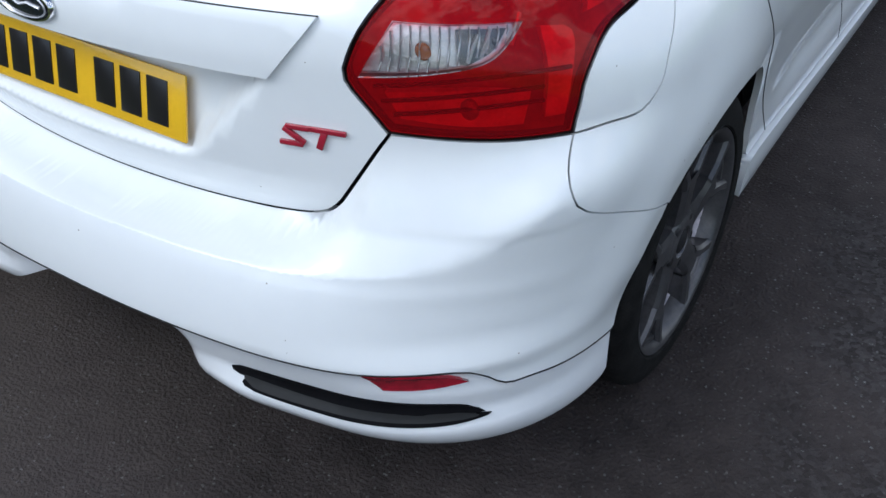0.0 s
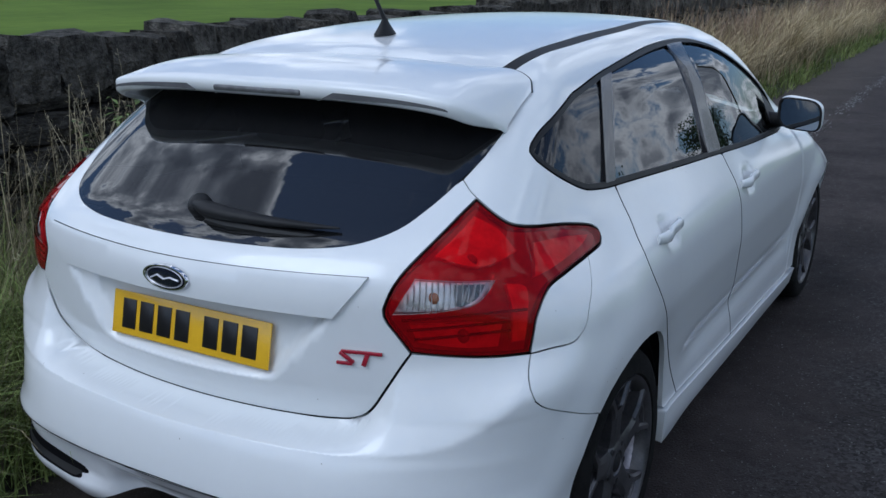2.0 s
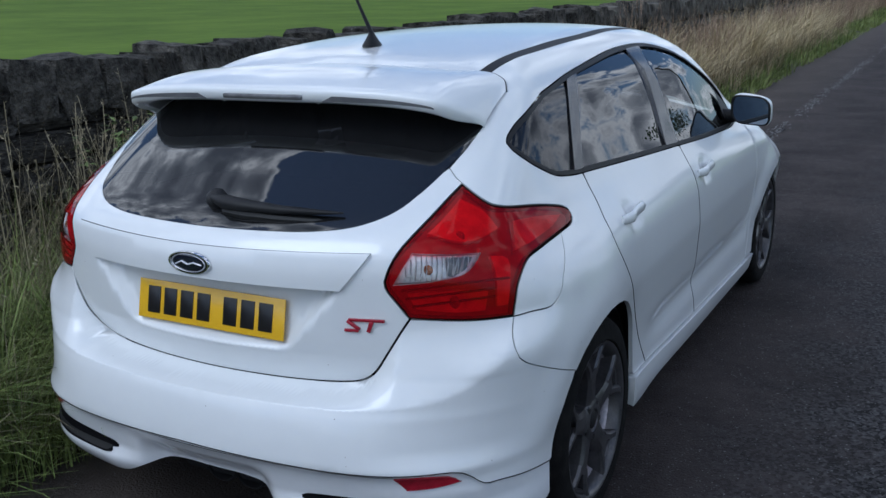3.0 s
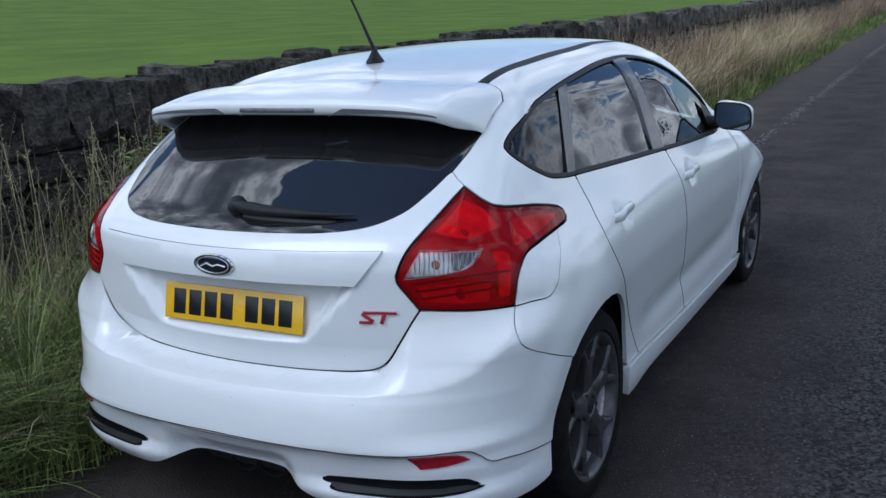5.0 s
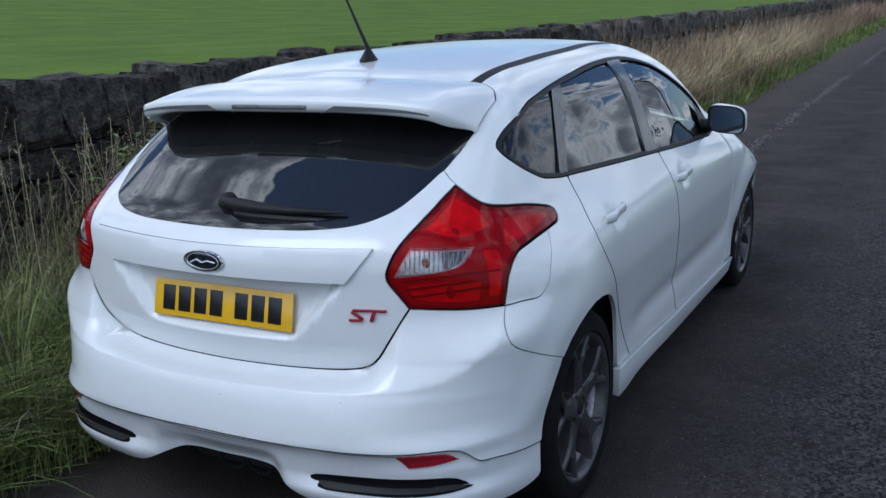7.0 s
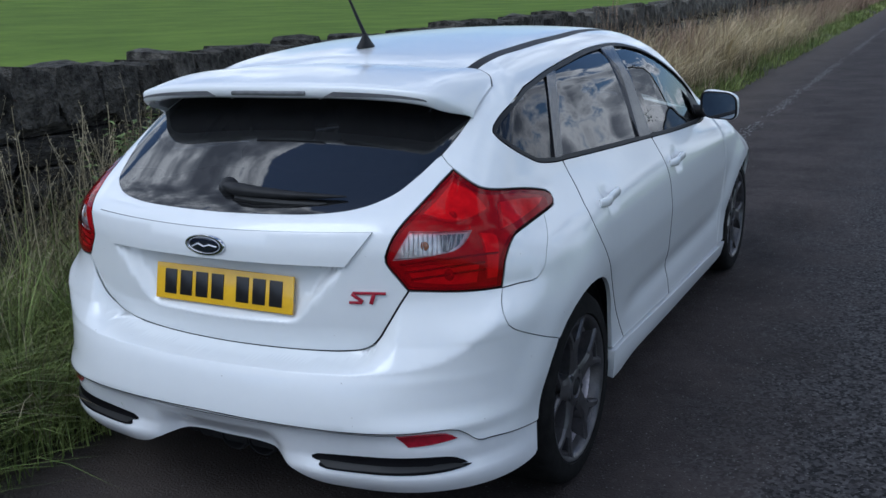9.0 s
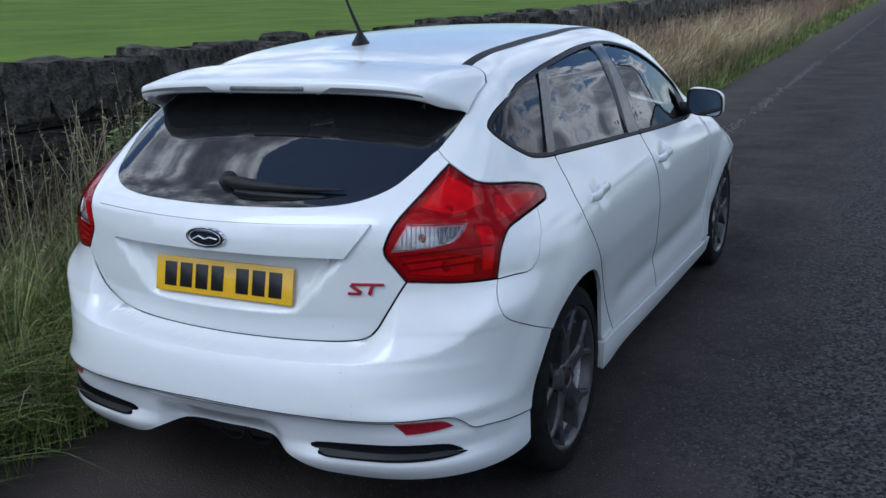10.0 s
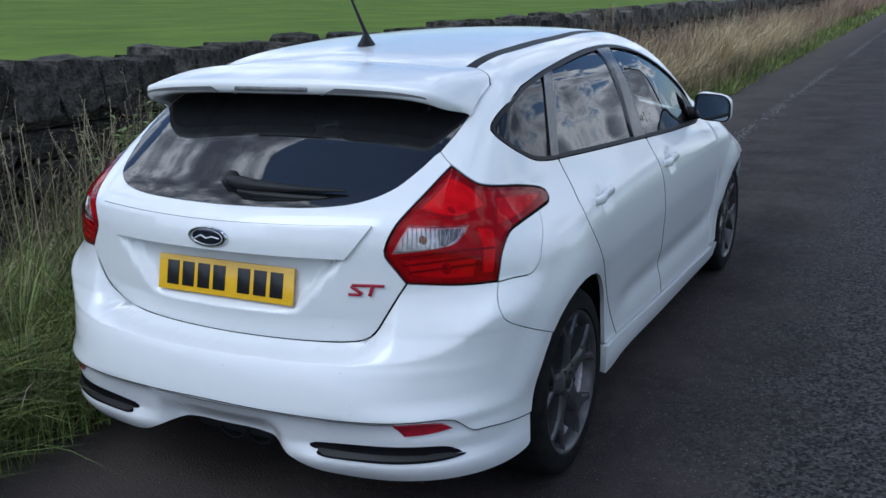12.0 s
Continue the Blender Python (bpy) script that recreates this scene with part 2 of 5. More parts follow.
def tube(bm, pts, radius, n=8, flat=1.0):
    """A round bar along points; radius: a number or one per point."""
    pts = [Vector(p) for p in pts]
    rad = radius if isinstance(radius, (list, tuple)) else [radius] * len(pts)
    rows = []
    up = Vector((0.03, 0.02, 1))
    for i, p in enumerate(pts):
        d = (pts[min(i + 1, len(pts) - 1)] - pts[max(i - 1, 0)]).normalized()
        a = d.cross(up if abs(d.z) < 0.95 else Vector((1, 0, 0))).normalized()
        b = a.cross(d)
        rows.append([bm.verts.new(p + rad[i] * (math.cos(t) * a + flat * math.sin(t) * b)) for t in (2 * math.pi * k / n for k in range(n))])
    for p, q in zip(rows, rows[1:]):
        for k in range(n):
            bm.faces.new((p[k], p[(k + 1) % n], q[(k + 1) % n], q[k]))
    bm.faces.new(rows[0][::-1])
    bm.faces.new(rows[-1])
    return bm


# ---- the car's form: smooth profile curves, met along rays ----
def curve(keys):
    """A smooth curve through (at, value) pairs, flat beyond its ends."""
    xs, ys = np.array([k[0] for k in keys], float), np.array([k[1] for k in keys], float)
    h, d = np.diff(xs), np.diff(ys) / np.diff(xs)
    m = np.zeros(len(xs))
    m[0], m[-1] = d[0], d[-1]
    for i in range(1, len(xs) - 1):
        if d[i - 1] * d[i] > 0:
            m[i] = 3 * (h[i - 1] + h[i]) / ((2 * h[i] + h[i - 1]) / d[i - 1] + (h[i] + 2 * h[i - 1]) / d[i])

    def value(x):
        x = np.clip(np.asarray(x, float), xs[0], xs[-1])
        i = np.clip(np.searchsorted(xs, x, side="right") - 1, 0, len(xs) - 2)
        t = (x - xs[i]) / h[i]
        return ys[i] * (1 + 2 * t) * (1 - t) ** 2 + m[i] * h[i] * t * (1 - t) ** 2 + ys[i + 1] * t * t * (3 - 2 * t) + m[i + 1] * h[i] * t * t * (t - 1)
    return value


def step(x, a, b):
    t = np.clip((x - a) / (b - a), 0, 1)
    return t * t * (3 - 2 * t)


def smax(a, b, k):
    h = np.maximum(k - np.abs(a - b), 0) / k
    return np.maximum(a, b) + h * h * k / 4


TAIL = curve([(0.15, 0.22), (0.60, 0.165), (0.66, 0.135), (0.71, 0.115), (0.78, 0.108), (0.90, 0.106), (0.96, 0.116), (0.995, 0.14), (1.03, 0.185),
              (1.10, 0.30), (1.20, 0.455), (1.30, 0.62), (1.40, 0.80)])
TAIL_BOW = curve([(0.6, 0.26), (0.85, 0.285), (1.0, 0.265), (1.1, 0.225), (1.35, 0.19)])
BUMPER = curve([(0.15, 0.17), (0.22, 0.10), (0.28, 0.055), (0.34, 0.04), (0.41, 0.022), (0.445, 0.002), (0.48, 0.006), (0.53, 0.017), (0.57, 0.030), (0.60, 0.044), (0.66, 0.060)])
CORNER = curve([(0.38, 0.0), (0.44, 0.028), (0.50, 0.052), (0.54, 0.050), (0.60, 0.034), (0.68, 0.018)])
INSET = curve([(0.15, 0.06), (0.20, 0.045), (0.27, 0.032), (0.325, 0.033), (0.385, 0.032), (0.44, 0.030), (0.52, 0.021), (0.62, 0.008), (0.7, 0.0), (0.8, 0.006), (0.88, 0.024), (0.95, 0.055),
               (1.04, 0.097), (1.18, 0.160), (1.30, 0.222), (1.38, 0.275), (1.45, 0.335), (1.55, 0.46)])
WIDTH = curve([(0.0, 0.86), (0.4, 0.893), (0.8, 0.912), (1.3, 0.898), (2.2, 0.902), (3.0, 0.912), (3.5, 0.935), (4.0, 0.885), (4.4, 0.78)])
TAPER = curve([(0.2, 0.07), (0.66, 0.05), (1.04, 0.04), (1.6, 0.018), (2.2, 0.012), (2.8, 0.05), (3.2, 0.09), (3.6, 0.14)])
ROOF = curve([(0.30, 1.33), (0.40, 1.345), (0.82, 1.402), (1.04, 1.424), (1.5, 1.449), (1.9, 1.453), (2.2, 1.446), (2.5, 1.424), (2.7, 1.388), (2.9, 1.30), (3.1, 1.19),
              (3.3, 1.075), (3.4, 1.025), (3.6, 0.985), (3.9, 0.935), (4.1, 0.88), (4.25, 0.81), (4.36, 0.70)])
CROWN = curve([(0.8, 0.10), (1.6, 0.09), (2.5, 0.12), (3.0, 0.17), (3.5, 0.28)])
NOSE = curve([(0.15, 4.22), (0.3, 4.34), (0.55, 4.36), (0.7, 4.33), (0.85, 4.22), (1.0, 4.0)])


def side_at(y, z):
    """Half the car's width: belly, shoulder and leaning windows, flared arches, hollows behind the door handles."""
    w = WIDTH(y) - INSET(z) - TAPER(y) * step(z, 0.82, 1.05)
    for y0 in (0.835, 3.475):
        w = w + 0.014 * (1 - step(np.hypot(y - y0, z - 0.32), 0.42, 0.54)) * step(z, 0.38, 0.52) * (1 - step(y - y0, 0.0, 0.38))
    w = w - 0.013 * np.exp(-((z - 0.425) / 0.05) ** 2) * step(y, 1.25, 1.6) * (1 - step(y, 2.8, 3.1))
    for y0, z0 in ((1.175, 0.890), (2.067, 0.873)):
        w = w - 0.011 * np.exp(-((y - y0 - 0.01) / 0.050) ** 4 - ((z - z0 + 0.004) / 0.040) ** 4)
    return w


def tail_at(x, z):
    return TAIL(z) + TAIL_BOW(z) * x * x


LEDGE_TOP = curve([(0.0, 0.6035), (0.26, 0.606), (0.40, 0.6135), (0.46, 0.6255), (0.496, 0.653), (0.531, 0.705), (0.566, 0.769), (0.586, 0.803), (0.8, 0.815)])
CREASE = curve([(0.0, 0.591), (0.30, 0.5935), (0.42, 0.596), (0.54, 0.600), (0.62, 0.607), (0.70, 0.622), (0.756, 0.645), (0.80, 0.678), (0.83, 0.705)])


def ledge(x):
    """Top and depth of the bumper's ledge."""
    a = np.abs(x)
    top = LEDGE_TOP(a)
    return top, top - CREASE(a)


def bumper_at(x, z):
    a = np.abs(x)
    low = BUMPER(z) + 0.19 * x * x + CORNER(z) * step(a, 0.42, 0.82)
    top, deep = ledge(x)
    t = np.clip((z - top + deep) / deep, 0, 1)
    k = 0.30 * (1 - step(a, 0.66, 0.82))
    return low + (tail_at(x, z) - low) * (k * t * (2 - t) + (1 - k) * t * t * (3 - 2 * t))


def top_at(x, y):
    return ROOF(y) - CROWN(y) * x * x


def nose_at(x, z):
    return NOSE(z) - 0.32 * x * x - 0.4 * np.abs(x) ** 4


def body(x, y, z, tail=tail_at):
    """Below 0 inside the car's skin, above 0 outside it."""
    f = smax(tail(x, z) - y, np.abs(x) - side_at(y, z), 0.30 - 0.08 * step(z, 0.8, 1.05))
    f = smax(f, z - top_at(x, y), 0.07 + 0.10 * step(y, 0.5, 1.9))
    return smax(f, y - nose_at(x, z), 0.25)


CX, CY, CF, ARC = 0.30, 0.95, 3.45, 0.75
S1 = CX + ARC * math.pi / 2


def guide(s):
    """Where a ray starts and which way it runs outwards, for the way s round the car from the middle of its tail."""
    s = np.asarray(s, float)
    S2 = S1 + CF - CY
    a = np.clip((s - CX) / ARC, 0, math.pi / 2) + np.clip((s - S2) / ARC, 0, math.pi / 2)
    ox = np.clip(s, 0, CX) - np.clip(s - S2 - ARC * math.pi / 2, 0, CX)
    oy = CY + np.clip(s - S1, 0, CF - CY)
    return ox, oy, np.sin(a), -np.cos(a)


def skin(s, z, lift=0.0, tail=tail_at):
    ox, oy, dx, dy = guide(s)
    z = np.asarray(z, float) + 0 * ox
    lo, hi = np.zeros_like(ox), np.full_like(ox, 1.6)
    for _ in range(30):
        mid = (lo + hi) / 2
        inside = body(ox + dx * mid, oy + dy * mid, z, tail) < -0.0
        lo, hi = np.where(inside, mid, lo), np.where(inside, hi, mid)
    r = (lo + hi) / 2
    return np.stack([ox + dx * r, oy + dy * r, z], -1)


def lid_top(x, y):
    x, y = np.asarray(x, float), np.asarray(y, float)
    lo, hi = np.full(x.shape, 0.5), np.full(x.shape, 1.8)
    for _ in range(30):
        mid = (lo + hi) / 2
        inside = body(x, y, mid) < 0
        lo, hi = np.where(inside, mid, lo), np.where(inside, hi, mid)
    return np.stack([x, y, (lo + hi) / 2], -1)


def s_at(y, x=0.9):
    """The way round the car to a place on its side."""
    if y < CY:
        return CX + ARC * math.atan2(x - CX, CY - y)
    if y > CF:
        return S1 + CF - CY + ARC * math.atan2(y - CF, x - CX)
    return S1 + y - CY


def run(pts, gap=0.02):
    """A smooth line through points; a point given twice is a sharp corner."""
    parts, cur = [], [pts[0]]
    for p in pts[1:]:
        if p == cur[-1]:
            parts.append(cur)
            cur = [p]
        else:
            cur.append(p)
    parts.append(cur)
    out = []
    for c in parts:
        c = [np.array(p, float) for p in c]
        if len(c) < 2:
            continue
        for i in range(len(c) - 1):
            p0 = c[i - 1] if i else 2 * c[0] - c[1]
            p3 = c[i + 2] if i + 2 < len(c) else 2 * c[-1] - c[-2]
            n = max(1, int(np.ceil(np.linalg.norm(c[i + 1] - c[i]) / gap)))
            for k in range(n):
                t = k / n
                out.append(0.5 * (2 * c[i] + (c[i + 1] - p0) * t + (2 * p0 - 5 * c[i] + 4 * c[i + 1] - p3) * t * t + (3 * c[i] - p0 - 3 * c[i + 1] + p3) * t ** 3))
        last = c[-1]
    out.append(last)
    return [tuple(p) for p in out]


def closed(pts, gap=0.02):
    """A closed outline of such lines, without the doubled end."""
    line = run(list(pts) + [pts[0]], gap)
    keep = []
    for p in line:
        if not keep or math.dist(p, keep[-1]) > 1e-4:
            keep.append(p)
    if math.dist(keep[0], keep[-1]) < 1e-4:
        keep.pop()
    return keep


def shrink(loop, by):
    """Moves a closed outline inwards."""
    n = len(loop)
    area = sum(loop[i - 1][0] * loop[i][1] - loop[i][0] * loop[i - 1][1] for i in range(n))
    sign = 1 if area > 0 else -1
    out = []
    for i in range(n):
        a, b, c = np.array(loop[i - 1]), np.array(loop[i]), np.array(loop[(i + 1) % n])
        d1, d2 = (b - a) / max(np.linalg.norm(b - a), 1e-9), (c - b) / max(np.linalg.norm(c - b), 1e-9)
        n1, n2 = sign * np.array([-d1[1], d1[0]]), sign * np.array([-d2[1], d2[0]])
        m = n1 + n2
        m = m / max(np.dot(m, m) / 2, 0.35)
        out.append(tuple(b + by * m))
    return out


def inside(px, py, loop):
    """Which of the points lie within a closed outline."""
    res = np.zeros(len(px), bool)
    for (x0, y0), (x1, y1) in zip(loop, loop[1:] + loop[:1]):
        cross = (y0 > py) != (y1 > py)
        with np.errstate(divide="ignore", invalid="ignore"):
            res ^= cross & (px < (x1 - x0) * (py - y0) / (y1 - y0 if y1 != y0 else 1e-12) + x0)
    return res


def near(px, py, loop, d):
    res = np.zeros(len(px), bool)
    for (x0, y0), (x1, y1) in zip(loop, loop[1:] + loop[:1]):
        ex, ey = x1 - x0, y1 - y0
        t = np.clip(((px - x0) * ex + (py - y0) * ey) / max(ex * ex + ey * ey, 1e-12), 0, 1)
        res |= (px - x0 - t * ex) ** 2 + (py - y0 - t * ey) ** 2 < d * d
    return res


def sheet(loop, grid, rows=(), hole=None, line=()):
    """Triangles that fill an outline, with inner points on a grid and on extra rows."""
    P = np.array(loop)
    lo, hi = P.min(0), P.max(0)
    zs = sorted(set(np.round(np.arange(lo[1] + grid / 2, hi[1], grid), 5)) | set(rows))
    pts = [(x + (grid / 2 if k % 2 else 0), z) for k, z in enumerate(zs) for x in np.arange(lo[0], hi[0] + grid, grid)]
    px, pz = np.array([p[0] for p in pts]), np.array([p[1] for p in pts])
    ok = inside(px, pz, loop) & ~near(px, pz, loop, 0.4 * grid)
    if line:
        back = list(line) + list(reversed(line))
        ok &= ~near(px, pz, back, 0.15 * grid)
    verts = [Vector(p) for p in loop] + [Vector((a, b)) for a, b in zip(px[ok], pz[ok])]
    n, edges = len(loop), []
    if line:
        k = len(verts)
        verts += [Vector(p) for p in line]
        edges = [(k + i, k + i + 1) for i in range(len(line) - 1)]
    if hole:
        k = len(verts)
        verts += [Vector(p) for p in hole]
        edges += [(k + i, k + (i + 1) % len(hole)) for i in range(len(hole))]
    res = delaunay_2d_cdt(verts, [(i, (i + 1) % n) for i in range(n)] + edges, [], 1, 1e-6)
    uv, tris = np.array([v[:] for v in res[0]]), [tuple(f) for f in res[2]]
    if hole:
        c = np.array([uv[list(f)].mean(0) for f in tris])
        gone = inside(c[:, 0], c[:, 1], list(hole))
        tris = [f for f, g in zip(tris, gone) if not g]
    return uv, tris


def slope(p, tail):
    """The skin's outward normal at places p."""
    h = 0.002
    g = np.stack([body(p[:, 0] + h * i, p[:, 1] + h * j, p[:, 2] + h * k, tail) - body(p[:, 0] - h * i, p[:, 1] - h * j, p[:, 2] - h * k, tail)
                  for i, j, k in ((1, 0, 0), (0, 1, 0), (0, 0, 1))], -1)
    return g / np.maximum(np.linalg.norm(g, axis=1, keepdims=True), 1e-9)


def panel(name, outline, mat, parent, label="", grid=0.035, gap=0.0018, lift=0.0, depth=0.014, tail=None, left=False, top=False, rows=(), full=False, bulge=0.0, hole=None, line=()):
    """A piece of the car's skin: outline by (way round, height) or, for top, by (x, y). full: the outline runs over both halves."""
    tail = tail or tail_at
    loop = shrink(outline, gap) if gap else list(outline)
    uv, tris = sheet(loop, grid, rows, hole, line)

    def place(q):
        if top:
            p = lid_top(q[:, 0], q[:, 1])
        else:
            p = skin(np.abs(q[:, 0]), q[:, 1], 0, tail)
            p[:, 0] *= np.sign(q[:, 0] + 1e-12)
        return p

    p = place(uv)
    n = slope(p, tail)
    up = np.full((len(p), 1), lift)
    if bulge:
        L = np.array(loop)
        dist = np.sqrt(((uv[:, None, :] - L[None]) ** 2).sum(-1).min(1))
        up[:, 0] += bulge * (1 - np.exp(-dist / 0.012))
    p = p + n * up
    q = np.array(loop)
    e = place(q)
    en = slope(e, tail)
    tang = np.roll(e, -1, 0) - np.roll(e, 1, 0)
    tang /= np.maximum(np.linalg.norm(tang, axis=1, keepdims=True), 1e-9)
    area = sum(loop[i - 1][0] * loop[i][1] - loop[i][0] * loop[i - 1][1] for i in range(len(loop)))
    side = np.cross(tang, en) * (1 if area > 0 else -1)
    a, b = e + en * lift, e + en * (lift - depth)
    V, N, F = list(p), list(n), [list(t) for t in tris]
    k, m = len(V), len(loop)
    V += list(a) + list(b)
    N += list(side) + list(side)
    F += [[k + i, k + (i + 1) % m, k + m + (i + 1) % m, k + m + i] for i in range(m)]
    V, N = np.array(V), np.array(N)
    if left:
        V[:, 0] *= -1
        N[:, 0] *= -1
    mesh = bpy.data.meshes.new(name)
    fixed = []
    for f in F:
        c = np.cross(V[f[1]] - V[f[0]], V[f[2]] - V[f[0]])
        fixed.append(f if np.dot(c, N[f].sum(0)) >= 0 else f[::-1])
    mesh.from_pydata([tuple(v) for v in V], [], fixed)
    mesh.polygons.foreach_set("use_smooth", [True] * len(fixed))
    mesh.normals_split_custom_set_from_vertices([tuple(v) for v in N])
    return link(name, mesh, mat, parent, label)


def both(name, outline, mat, parent, label="", **k):
    return [panel(name, outline, mat, parent, label, left=left, **k) for left in (False, True)]


# ---- the car ----
WHEEL_Y, FRONT_Y, AXLE_Z, TYRE_R = 0.835, 3.475, 0.32, 0.322
car = thing("car", "white five-door hatchback with tinted rear windows parked at the verge", "car")


def pocket(x, z):
    """How far the flat-bottomed recess round the number plate lies back."""
    half = 0.275 + 0.155 * np.clip((z - 0.71) / 0.172, 0, 1)
    floor = np.maximum(0.158 + 0.20 * (z - 0.73) - tail_at(x, z), 0.004)
    return floor * step(z, 0.698, 0.728) * (1 - step(z, 0.874, 0.882)) * step(half - np.abs(x), -0.012, 0.045)


def gate_at(x, z):
    return tail_at(x, z) + pocket(x, z)


def mirrored(pts):
    """Half an outline from the middle of the tail outwards, made whole."""
    return list(pts) + [(-s, z) for s, z in reversed(pts)]


def arch(y0, radius, a0, a1, n=14):
    """Part of a wheel arch in the skin's measure; angles from the front over the top."""
    return [(s_at(y0 + radius * math.cos(radians(a))), AXLE_Z + radius * math.sin(radians(a))) for a in np.linspace(a0, a1, n)]


# shared lines, as (way round, height)
LAMP_INNER = [(0.593, 0.814), (0.567, 0.850), (0.538, 0.894), (0.543, 0.930), (0.569, 0.981), (0.615, 1.027), (0.688, 1.081), (0.745, 1.114)]
LAMP_OUTER = [(0.745, 1.114), (0.807, 1.074), (0.847, 1.057), (0.925, 1.043), (1.07, 1.023), (1.21, 0.998), (1.238, 0.978), (1.21, 0.957), (1.107, 0.949),
              (0.975, 0.939), (0.907, 0.925), (0.869, 0.883), (0.855, 0.837), (0.846, 0.799)]
LAMP_FOOT = [(0.846, 0.799), (0.747, 0.802), (0.655, 0.809), (0.593, 0.814)]
GLASS_EDGE = [(0.0, 1.012), (0.20, 1.014), (0.333, 1.018), (0.447, 1.031), (0.543, 1.060), (0.612, 1.097), (0.70, 1.147), (0.79, 1.192), (0.893, 1.240)]
GATE_FOOT = [(0.0, 0.606), (0.26, 0.609), (0.40, 0.617), (0.462, 0.632), (0.50, 0.665), (0.535, 0.72), (0.572, 0.782), (0.593, 0.814)]

glass_line = run(GLASS_EDGE)
gate_side = run(GATE_FOOT) + run(LAMP_INNER)[1:] + [(0.728, 1.126), (0.708, 1.148)] + [p for p in reversed(glass_line) if p[0] < 0.695]
gate_loop = gate_side[:-1] + [(0.0, 1.012)]
gate_loop = mirrored(gate_loop[1:-1])
tailgate = panel("tailgate", gate_loop, WHITE, car, "white tailgate with a recess for the plate", grid=0.02, tail=gate_at, full=True, gap=0.0012,
                 rows=(0.700, 0.706, 0.712, 0.718, 0.724, 0.730, 0.872, 0.8745, 0.877, 0.8795, 0.882, 0.8845))
trim_loop = closed([(-0.505, 0.975), (-0.25, 0.971), (0.0, 0.969), (0.25, 0.971), (0.505, 0.975), (0.505, 0.975), (0.43, 0.8835), (0.43, 0.8835),
                    (0.2, 0.885), (0.0, 0.886), (-0.2, 0.885), (-0.43, 0.8835), (-0.43, 0.8835), (-0.505, 0.975)])
panel("tailgate_trim", trim_loop, WHITE, car, "white strip above the plate recess", grid=0.03, lift=0.008, depth=0.014, full=True, gap=0.0)

trim_seam = closed([(-0.505, 0.9755), (-0.25, 0.9715), (0.0, 0.9695), (0.25, 0.9715), (0.505, 0.9755), (0.505, 0.9775), (0.25, 0.9735), (0.0, 0.9715), (-0.25, 0.9735), (-0.505, 0.9775)])
panel("trim_seam", trim_seam, SEAL, car, grid=0.03, lift=0.0012, depth=0.003, full=True, gap=0.0)

# rear window with its wiper
window_loop = mirrored(run(GLASS_EDGE)[1:] + [(0.86, 1.285), (0.75, 1.30), (0.5, 1.31), (0.25, 1.315)])


def glass_at(x, z):
    """The rear window swells a little over the sheet metal."""
    return tail_at(x, z) - 0.026 * np.clip(1 - ((z - 1.155) / 0.155) ** 2, 0, 1) * np.clip(1 - (x / 0.64) ** 2, 0, 1)


panel("rear_window", window_loop, TINT, car, "dark tinted rear window", grid=0.015, lift=-0.003, depth=0.004, full=True, tail=glass_at)
bm = bmesh.new()
blade = [(0.005, 0.212, 1.078), (0.055, 0.198, 1.073), (0.12, 0.196, 1.069), (0.23, 0.207, 1.064), (0.33, 0.228, 1.061), (0.40, 0.247, 1.060)]
wiper = thing("wiper", "", "")
wiper.parent = car
tube(bm, [Vector(b) for b in blade], [0.016, 0.026, 0.023, 0.016, 0.010, 0.003], 12, 0.75)
part("wiper_arm", bm, BLACK, wiper)
bm = bmesh.new()
tube(bm, [Vector(b) + Vector((-0.005, 0.0, -0.024)) for b in blade[1:]], [0.012, 0.014, 0.012, 0.008, 0.004], 8, 1.0)
part("wiper_blade", bm, SEAL, wiper)
bm = bmesh.new()
lathe(bm, [(0.030, -0.03), (0.029, 0.002), (0.024, 0.010), (0.012, 0.015), (0.0005, 0.016)], 24, "z")
bmesh.ops.transform(bm, matrix=Matrix.Translation(Vector(blade[0]) + Vector((-0.002, 0.006, 0.0))) @ Matrix.Rotation(radians(40), 4, "X"), verts=bm.verts)
part("wiper_pivot", bm, BLACK, wiper)

# side frame: rear wing, pillars and roof rail in one pressing


def rail(y):
    """Where the roof's edge runs, as (way round, height)."""
    x = float(RAIL_X(y))
    return s_at(y, x), float(lid_top(np.array([x]), np.array([y]))[0][2])


RAIL_X = curve([(0.70, 0.522), (0.85, 0.524), (1.1, 0.524), (1.6, 0.510), (2.2, 0.478), (2.6, 0.478), (2.75, 0.515), (2.9, 0.572), (3.1, 0.617), (3.3, 0.662), (3.42, 0.685)])
DLO_TOP = [(0.966, 1.190), (0.985, 1.206), (1.064, 1.232), (1.18, 1.254), (1.298, 1.272), (1.43, 1.288), (1.566, 1.304), (1.70, 1.320), (1.85, 1.335), (2.0, 1.348), (2.14, 1.358),
           (2.28, 1.365), (2.43, 1.368), (2.56, 1.367), (2.675, 1.360), (2.79, 1.343), (2.90, 1.320), (3.0, 1.289), (3.1, 1.252), (3.2, 1.213), (3.30, 1.168), (3.40, 1.108), (3.44, 1.05), (3.44, 0.96)]
DLO_FOOT = [(3.44, 0.96), (3.28, 0.946), (3.03, 0.957), (2.82, 0.968), (2.6, 0.981), (2.4, 0.994), (2.2, 1.006), (2.0, 1.018), (1.75, 1.033), (1.517, 1.050), (1.36, 1.062),
            (1.24, 1.077), (1.127, 1.109), (1.044, 1.140), (0.985, 1.170), (0.966, 1.190)]
